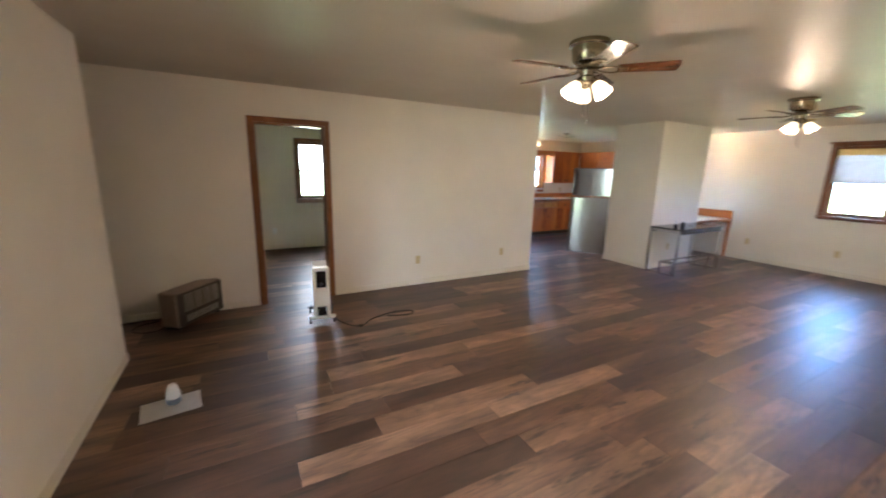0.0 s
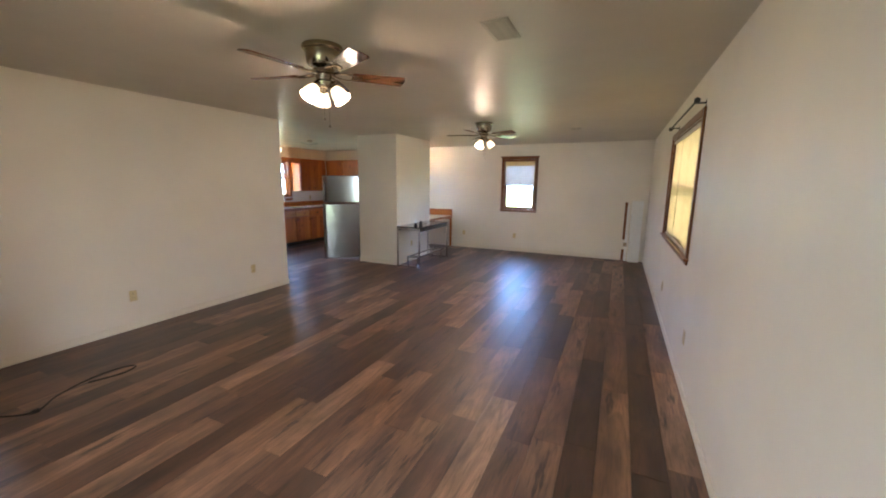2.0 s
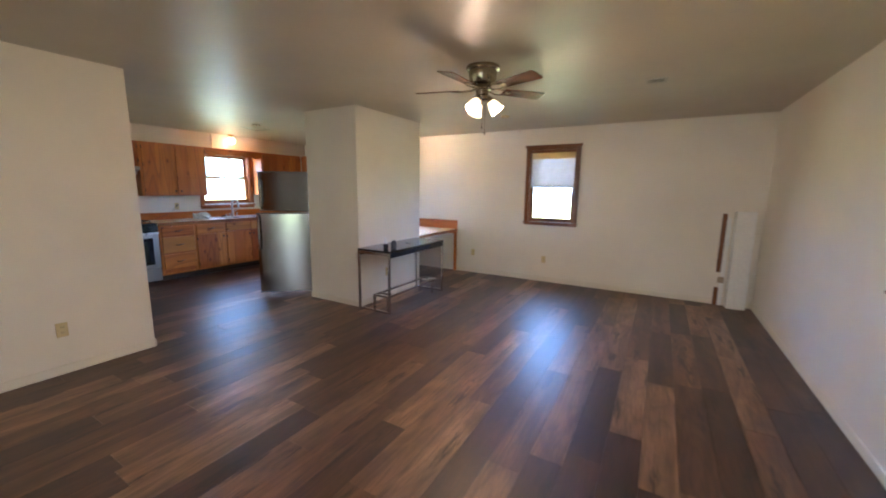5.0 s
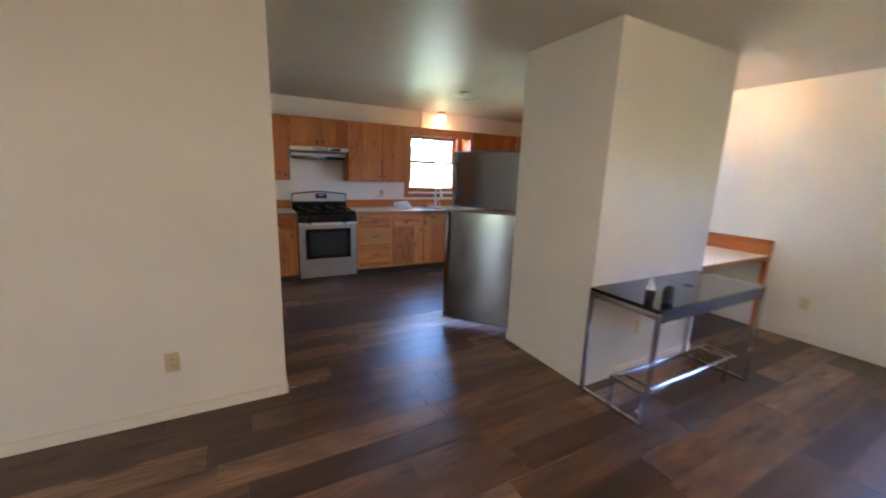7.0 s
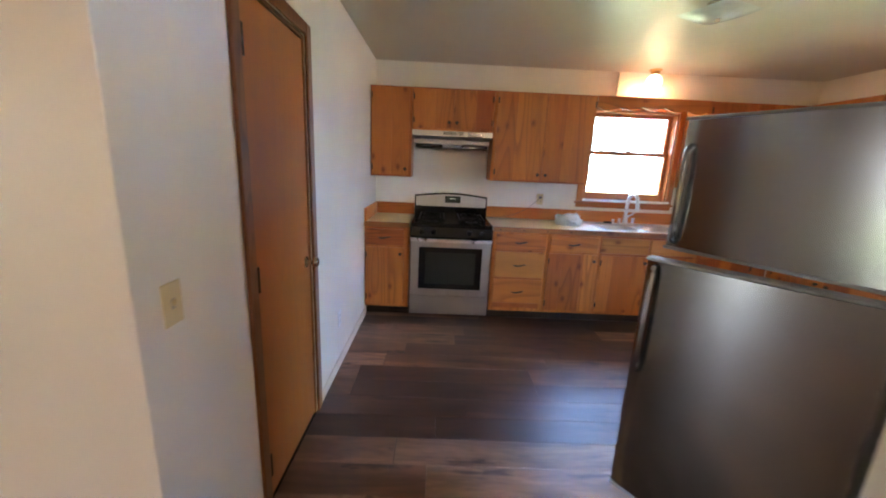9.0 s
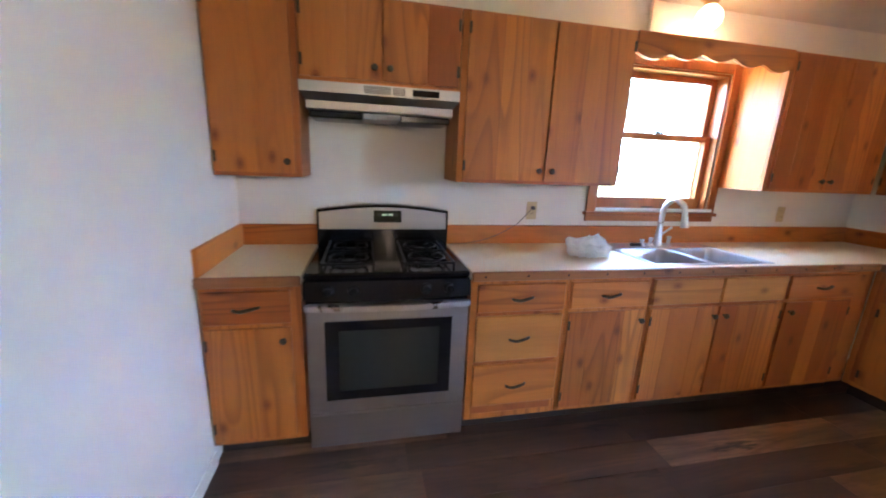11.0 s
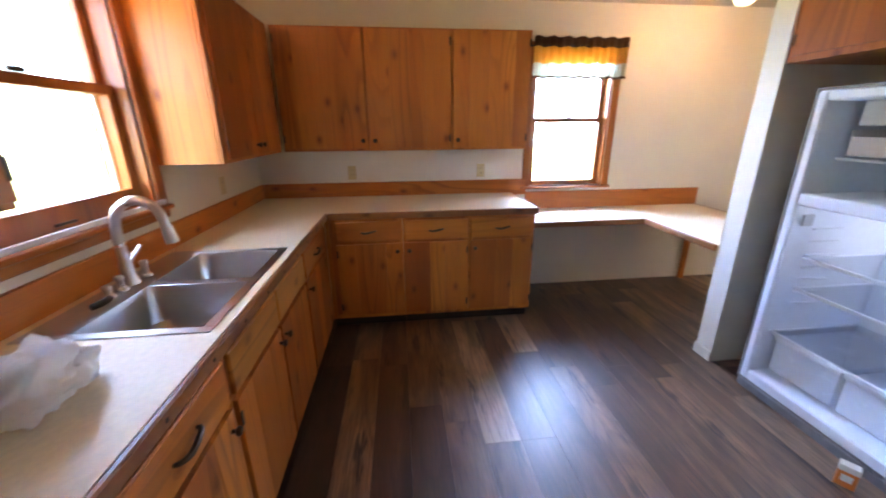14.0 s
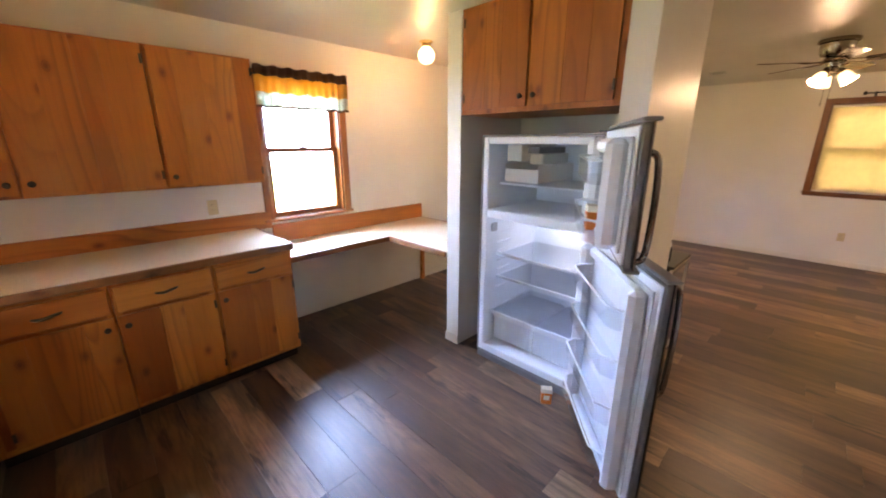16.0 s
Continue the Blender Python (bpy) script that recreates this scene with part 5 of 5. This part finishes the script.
def ruffle(bm, y0, y1, z0, z1, x, waves, depth, flare=1.0, n=120, rows=8):
    grid = {}
    for i in range(n + 1):
        for j in range(rows + 1):
            u, v = i / n, j / rows
            d = depth * (0.4 + flare * (1 - v)) * math.sin(2 * math.pi * waves * u + 0.8 * math.sin(5 * u) + 0.3 * v)
            grid[i, j] = bm.verts.new((x - abs(depth) - d, y0 + (y1 - y0) * u, z0 + (z1 - z0) * v + (0.006 * math.sin(2 * math.pi * waves * u * 0.5) if j in (0, rows) else 0)))
    for i in range(n):
        for j in range(rows):
            bm.faces.new((grid[i, j], grid[i + 1, j], grid[i + 1, j + 1], grid[i, j + 1]))


GOLD = cloth("gold_print_cotton", (0.62, 0.30, 0.05), (0.75, 0.36, 0.05), 0.03)
PRINT = cloth("pale_landscape_print", (0.50, 0.52, 0.42), (0.50, 0.56, 0.55), 0.02)
BROWNC = cloth("brown_ruffle_cotton", (0.10, 0.045, 0.02), (0.10, 0.04, 0.015), 0.01)
g = thing("valance_curtain", pose(0, 0, 0), "short gathered gold printed curtain with a brown ruffled top", "curtain")
for nm, mt, z0, z1, d in (("ruffle", BROWNC, 2.085, 2.160, 0.010), ("upper_cloth", GOLD, 1.965, 2.088, 0.010), ("printed_border", PRINT, 1.868, 1.966, 0.011), ("hem", BROWNC, 1.850, 1.869, 0.011)):
    bm = bmesh.new()
    ruffle(bm, 4.505, 5.310, z0, z1, XE - 0.035, 13, d, 0.6)
    bmesh.ops.solidify(bm, geom=bm.faces[:], thickness=0.002)
    part(nm, bm, mt, g, angle=80)
bm = bmesh.new()
rod(bm, (XE - 0.036, 4.50, 2.092), (XE - 0.036, 5.325, 2.092), 0.007, 10)
rod(bm, (XE - 0.036, 4.505, 2.092), (XE - 0.001, 4.505, 2.092), 0.006, 8)
rod(bm, (XE - 0.036, 5.320, 2.092), (XE - 0.001, 5.320, 2.092), 0.006, 8)
part("rod", bm, RUBBER, g)

# ---- console table at the pier ----
g = thing("console_table", pose(5.925, 3.092, 0), "narrow console table with a black glass top and chrome frame", "table")
TL, TD, TH = 1.245, 0.482, 0.752
SLATE = plain("black_tinted_glass", (0.012, 0.013, 0.016), 0.12, 0, 0.1, 0)
part("tabletop", boxes((0.0, TL, 0.0, TD, TH - 0.022, TH), b=0.004), SLATE, g)
part("apron", boxes((0.027, TL - 0.027, 0.004, 0.016, TH - 0.085, TH - 0.023), b=0.002), plain("blue_black_panel", (0.018, 0.026, 0.045), 0.25), g)
part("apron", boxes((0.027, TL - 0.027, TD - 0.016, TD - 0.004, TH - 0.085, TH - 0.023), b=0.002), BLACK, g)
q = 0.025
for x in (0, TL - q):
    for y in (0, TD - q):
        part("leg", boxes((x, x + q, y, y + q, 0.001, TH - 0.0225), b=0.002), CHROME, g)
    part("end_rail", boxes((x, x + q, q, TD - q, TH - 0.060, TH - 0.0225), b=0.002), CHROME, g)
    part("foot_rail", boxes((x, x + q, q, TD - q, 0.001, 0.026), b=0.002), CHROME, g)
for x in (0.060, TL - 0.085 - 0.10):
    for y in (0.07, 0.275):
        part("step_post", boxes((x, x + q, y, y + q, 0.001, 0.170), b=0.002), CHROME, g)
    part("step_bar", boxes((x, x + q, 0.07, 0.300, 0.1705, 0.195), b=0.002), CHROME, g)
    part("step_bar", boxes((x + 0.11, x + 0.11 + q, 0.095, 0.275, 0.1705, 0.195), b=0.002), CHROME, g)
for y in (0.07, 0.275):
    part("step_rail", boxes((0.086, TL - 0.06, y, y + q, 0.1705, 0.1952), b=0.002), CHROME, g)
bm = bmesh.new()
lathe(bm, [(0, 0.0005), (0.030, 0.0005), (0.030, 0.002), (0.022, 0.003), (0, 0.002)], 20, pose(0.70, 0.24, TH))
part("grommet", bm, RUBBER, g)
g = thing("spray_bottle", pose(6.055, 3.245, TH + 0.001), "small dark bottle with a white nozzle cap", "bottle")
bm = bmesh.new()
lathe(bm, [(0, 0), (0.027, 0), (0.029, 0.006), (0.029, 0.052), (0.024, 0.064), (0.014, 0.070)], 20)
part("bottle", bm, plain("dark_bottle_glass", (0.02, 0.02, 0.03), 0.12), g)
bm = bmesh.new()
lathe(bm, [(0.022, 0.062), (0.022, 0.082), (0.014, 0.098), (0.009, 0.118), (0.006, 0.134), (0, 0.136)], 18)
part("cap", bm, WHITEP, g, "white tapered cap")
g = thing("small_speaker", pose(6.115, 3.170, TH + 0.001), "small rounded black gadget standing on the table", "gadget")
bm = bmesh.new()
lathe(bm, [(0, 0), (0.036, 0), (0.040, 0.010), (0.040, 0.060), (0.034, 0.088), (0.020, 0.102), (0, 0.105)], 20, Matrix.Diagonal((1, 0.72, 1, 1)))
part("case", bm, RUBBER, g)

# ---- oil-filled radiator ----
HEATW = plain("off_white_enamel", (0.72, 0.70, 0.64), 0.35, 0, 0.03, 0.02)
rad = g = thing("oil_radiator", pose(0.635, 3.555, 0, 0, 0, -8), "off-white oil-filled radiator heater on castor feet", "heater")
part("front_panel", boxes((-0.082, 0.082, -0.045, 0.028, 0.085, 0.600), b=0.016), HEATW, g)
p = part("control_face", boxes((-0.046, 0.050, -0.050, -0.0455, 0.395, 0.565), b=0.010), BLACK, g, "black control panel")
bm = bmesh.new()
lathe(bm, [(0, 0), (0.018, 0), (0.016, 0.012), (0, 0.014)], 16, pose(0.0, -0.050, 0.43, 90))
part("dial", bm, RUBBER, p)
part("lower_vent", boxes((-0.046, 0.046, -0.050, -0.0455, 0.100, 0.195), b=0.014), BLACK, g, "black lower grille")
for k in range(7):
    y = 0.050 + 0.046 * k
    bm = boxes((-0.070, 0.070, y - 0.007, y + 0.007, 0.115, 0.585), b=0.006)
    box(bm, -0.058, 0.058, y - 0.013, y + 0.013, 0.135, 0.565, b=0.010)
    part("fin", bm, HEATW, g)
bm = bmesh.new()
rod(bm, (0, 0.0, 0.155), (0, 0.345, 0.155), 0.022, 14)
rod(bm, (0, 0.0, 0.545), (0, 0.345, 0.545), 0.022, 14)
part("oil_pipe", bm, HEATW, g)
for y in (0.0, 0.31):
    part("foot_bar", boxes((-0.130, 0.130, y - 0.022, y + 0.022, 0.050, 0.084), b=0.010), RUBBER if y else WHITEP, g)
    for x in (-0.115, 0.115):
        bm = bmesh.new()
        rod(bm, (x - 0.010, y, 0.0235), (x + 0.010, y, 0.0235), 0.022, 16)
        rod(bm, (x, y, 0.03), (x, y, 0.055), 0.007, 8)
        part("castor", bm, RUBBER, g)
bm = bmesh.new()
tube(bm, smoothed([(0.73, 3.60, 0.10), (0.78, 3.53, 0.02), (0.88, 3.36, 0.007), (0.98, 3.31, 0.006), (1.10, 3.42, 0.006), (1.28, 3.50, 0.006), (1.42, 3.52, 0.008), (1.56, 3.50, 0.006), (1.60, 3.43, 0.006), (1.48, 3.38, 0.012), (1.30, 3.45, 0.008)], 7), 0.006, 8)
part("power_cord", bm, RUBBER, rad, "black power cord looped on the floor", m=rad.matrix_basis.inverted())
bm = bmesh.new()
box(bm, 0.94, 0.98, 3.285, 3.310, 0.001, 0.026, b=0.005)
rod(bm, (0.945, 3.29, 0.012), (0.925, 3.275, 0.012), 0.002, 6)
rod(bm, (0.955, 3.285, 0.012), (0.935, 3.270, 0.012), 0.002, 6)
part("power_plug", bm, RUBBER, rad, m=rad.matrix_basis.inverted())

# ---- box heater in the hall corner ----
FACE = plain("grey_brown_heater_enamel", (0.26, 0.215, 0.18), 0.4, 0.3, 0.12, 0.03)
heater = g = thing("box_heater", pose(-0.617, 3.898, 0, 0, 0, 52.2), "old grey-brown metal box heater with a chromed grille", "heater")
part("case", boxes((0.0, 0.57, 0.012, 0.21, 0.030, 0.372), b=0.012), FACE, g)
p = part("front", boxes((0.010, 0.560, 0.0, 0.0115, 0.038, 0.364), b=0.004), plain("dark_heater_front", (0.07, 0.062, 0.056), 0.4, 0.4), g)
part("reflector", boxes((0.075, 0.50, -0.004, -0.0005, 0.170, 0.345), b=0.002), plain("dull_reflector", (0.30, 0.29, 0.27), 0.35, 0.8), p)
for k in range(7):
    z = 0.180 + 0.024 * k
    bm = bmesh.new()
    tube(bm, [(0.07, -0.009, z), (0.505, -0.009, z)], 0.0028, 6)
    part("grille_wire", bm, CHROME, p)
for x in (0.18, 0.29, 0.40):
    part("grille_post", boxes((x, x + 0.008, -0.014, -0.0045, 0.165, 0.35), b=0.001), CHROME, p)
for k in range(9):
    part("louvre", boxes((0.090 + 0.045 * k, 0.120 + 0.045 * k, -0.006, -0.0005, 0.070, 0.135), b=0.002), plain("pale_louvre", (0.42, 0.40, 0.37), 0.35, 0.5) if k == 0 else bpy.data.materials["pale_louvre"], p)
for x in (0.03, 0.50):
    part("foot", boxes((x, x + 0.04, 0.03, 0.19, 0.001, 0.030), b=0.003), RUBBER, g)
bm = bmesh.new()
tube(bm, smoothed([(-0.70, 4.03, 0.09), (-0.78, 4.02, 0.012), (-0.90, 3.99, 0.006), (-1.02, 4.08, 0.006), (-0.98, 4.22, 0.006), (-0.85, 4.27, 0.006), (-0.95, 4.35, 0.008), (-1.10, 4.30, 0.006)], 7), 0.0045, 8)
part("power_cord", bm, RUBBER, heater, m=heater.matrix_basis.inverted())

# ---- paper towel and glue cone on the floor ----
PAPER = cloth("white_paper_towel", (0.82, 0.82, 0.82), (0.6, 0.6, 0.6), 0.15, 300)
bm = bmesh.new()
grid, n = {}, 14
for i in range(n + 1):
    for j in range(n + 1):
        u, v = i / n, j / n
        grid[i, j] = bm.verts.new((0.33 * (u - 0.5), 0.23 * (v - 0.5), 0.0045 + 0.004 * noise.noise(Vector((u * 3, v * 3, 1))) + 0.006 * max(0, abs(u - 0.5) - 0.4)))
for i in range(n):
    for j in range(n):
        bm.faces.new((grid[i, j], grid[i + 1, j], grid[i + 1, j + 1], grid[i, j + 1]))
bmesh.ops.solidify(bm, geom=bm.faces[:], thickness=0.0015)
solid("paper_towel", bm, PAPER, "folded white paper towel lying on the floor", "paper", pose(-0.515, 2.565, 0, 0, 0, 8), angle=60)
g = thing("air_freshener", pose(-0.505, 2.60, 0.011), "white cone-shaped air freshener standing on a paper towel", "air freshener")
bm = bmesh.new()
lathe(bm, [(0, 0), (0.042, 0), (0.044, 0.010), (0.042, 0.036), (0.038, 0.040)], 24)
part("base", bm, plain("slate_blue_plastic", (0.16, 0.20, 0.26), 0.4), g, "slate blue base ring")
bm = bmesh.new()
lathe(bm, [(0.040, 0.038), (0.043, 0.044), (0.036, 0.085), (0.027, 0.118), (0.020, 0.130), (0, 0.135)], 24)
part("cone", bm, WHITEP, g)

# ---- boards leaning in the corner ----
BOARDW = plain("white_board_paint", (0.78, 0.77, 0.75), 0.4, 0, 0.04, 0.03)
solid("white_panel", boxes((-0.06, 0.06, -0.10, 0.10, 0.0, 1.232), b=0.006), BOARDW, "tall white boxed panel standing in the corner", "panel", pose(8.445, -0.470, 0.003, 0, 1.2, 4))
g = thing("trim_board", pose(8.528, -0.270, 0.001), "dark brown trim boards propped against the wall", "board")
part("board", boxes((-0.010, 0.008, -0.024, 0.024, 0.44, 1.20), b=0.002), CASING, g)
part("board", boxes((-0.010, 0.008, -0.024, 0.024, 0.0, 0.235), b=0.002), CASING, g)
part("strip", boxes((-0.007, 0.006, -0.075, -0.026, 0.0, 1.15), b=0.002), BOARDW, g)
part("bracket", boxes((-0.020, -0.011, -0.07, 0.0, 0.30, 0.38), b=0.002), plain("tan_card", (0.36, 0.28, 0.2), 0.6), g)

# ---- sockets and switches ----


def socket(m, label="ivory duplex wall socket", mat=None, switch=False):
    """A wall plate; local x along the wall, -y into the room."""
    mat = mat or IVORY
    g = thing("light_switch" if switch else "wall_socket", m, label, "light switch" if switch else "socket", "" if switch else "wall sockets")
    p = part("plate", boxes((-0.035, 0.035, -0.006, -0.001, -0.057, 0.057), b=0.003), mat, g)
    if switch:
        part("toggle", boxes((-0.005, 0.005, -0.017, -0.006, -0.004, 0.012), b=0.002), mat, p)
        part("slot", boxes((-0.008, 0.008, -0.0066, -0.0061, -0.014, 0.014)), DARKI, p)
    else:
        for z in (-0.020, 0.020):
            r = part("receptacle", boxes((-0.016, 0.016, -0.0085, -0.0061, z - 0.014, z + 0.014), b=0.002), mat, p)
            part("slots", boxes((-0.008, -0.005, -0.0090, -0.0086, z - 0.004, z + 0.007), (0.005, 0.008, -0.0090, -0.0086, z - 0.004, z + 0.007)), RUBBER, r)


# ivory with the toggle slot's inner shade put into its colour
DARKI = plain("shaded_ivory", (0.40, 0.35, 0.24), 0.5)
for x in (2.076, 3.498):
    socket(pose(x, YD, 0.355))
for y in (3.281, 2.02):
    socket(pose(XE, y, 0.362, 0, 0, -90))
for x in (3.312, 4.97):
    socket(pose(x, YS, 0.39, 0, 0, 180))
for y in (5.714, 6.822):
    socket(pose(XE, y, 1.114, 0, 0, -90), "ivory wall socket above the worktop")
socket(pose(5.830, YN, 1.128), "ivory wall socket above the worktop, with a plug in it")
socket(pose(7.86, YN, 1.125), "ivory wall socket above the worktop")
socket(pose(0.50, YN, 0.355), "white bedroom wall socket", WHITEP)
socket(pose(6.50, PY0, 0.36), "ivory wall socket behind the console table")
socket(pose(XK, 6.05, 0.36, 0, 0, 90), "white wall socket low beside the closet door", WHITEP)
socket(pose(XK, 4.492, 1.08, 0, 0, 90), "ivory toggle light switch", IVORY, True)
bm = bmesh.new()
tube(bm, smoothed([(5.830, YN - 0.012, 1.146), (5.818, YN - 0.035, 1.144), (5.78, YN - 0.030, 1.10), (5.72, YN - 0.026, 1.04), (5.58, YN - 0.028, 0.965), (5.42, YN - 0.035, 0.925), (5.29, YN - 0.045, 0.921)], 6), 0.0022, 8)
box(bm, 5.818, 5.842, YN - 0.035, YN - 0.0095, 1.136, 1.158, b=0.004)
part("power_cord", bm, plain("grey_cord", (0.10, 0.085, 0.07), 0.5), range_thing, m=range_thing.matrix_basis.inverted())
bm = bmesh.new()
rod(bm, (4.10, 4.378, 0.030), (4.155, 4.378, 0.030), 0.004, 8)
lathe(bm, [(0, 0), (0.008, 0.002), (0.008, 0.010), (0, 0.012)], 12, pose(4.150, 4.378, 0.030, 0, 90))
solid("door_stop", bm, CHROME, "small metal door stop at the baseboard corner", "door stop", pose(-0.008, -0.006, 0.002))

# ---- floor planks, last ----
random.seed(11)
PW, PL = 0.181, 1.22
plank_data = {}


def plank_mesh(length, width):
    key = (round(length, 2), round(width, 3))
    if key not in plank_data:
        l, w, i = key[0] / 2 - 0.0004, key[1] / 2 - 0.0004, 0.0006
        me = bpy.data.meshes.new("plank")
        me.from_pydata([(-l, -w, -0.004), (l, -w, -0.004), (l, w, -0.004), (-l, w, -0.004), (-l + i, -w + i, 0), (l - i, -w + i, 0), (l - i, w - i, 0), (-l + i, w - i, 0)], [],
                       [(4, 5, 6, 7), (0, 1, 5, 4), (1, 2, 6, 5), (2, 3, 7, 6), (3, 0, 4, 7)])
        me.materials.append(PLANK)
        plank_data[key] = me
    return plank_data[key]


def plank_spots(x0, x1, y0, y1):
    y, row = y0, 0
    while y < y1 - 0.01:
        w = min(PW, y1 - y)
        x = x0 - random.uniform(0.05, PL - 0.15)
        while x < x1 - 0.01:
            a, b = max(x, x0), min(x + PL, x1)
            if b - a > 0.03:
                yield (a + b) / 2, y + w / 2, b - a, w
            x += PL
        y += PW
        row += 1


rest, count = bmesh.new(), 0
spots = list(plank_spots(X0, XE, YS, YD + 0.05)) + list(plank_spots(XK, XE, YD + 0.05, YN)) + list(plank_spots(-3.0, X0, 3.43, YD + 0.05)) + list(plank_spots(-0.6, 2.9, YD + 0.05, YN))
for x, y, l, w in spots:
    if count < 300 and x > 0.0 and not (y > YD + 0.05 and x < XK):
        ob = new("plank", plank_mesh(l, w))
        ob.location = (x, y, 0)
        ob.parent = floor
        count += 1
    else:
        l, w, i = l / 2 - 0.0004, w / 2 - 0.0004, 0.0006
        v = [rest.verts.new(p) for p in ((x - l, y - w, -0.004), (x + l, y - w, -0.004), (x + l, y + w, -0.004), (x - l, y + w, -0.004),
                                         (x - l + i, y - w + i, 0), (x + l - i, y - w + i, 0), (x + l - i, y + w - i, 0), (x - l + i, y + w - i, 0))]
        for f in ((4, 5, 6, 7), (0, 1, 5, 4), (1, 2, 6, 5), (2, 3, 7, 6), (3, 0, 4, 7)):
            rest.faces.new([v[k] for k in f])
ob = part("planks", rest, PLANK_REST, floor)
ob["kind"] = "stuff"
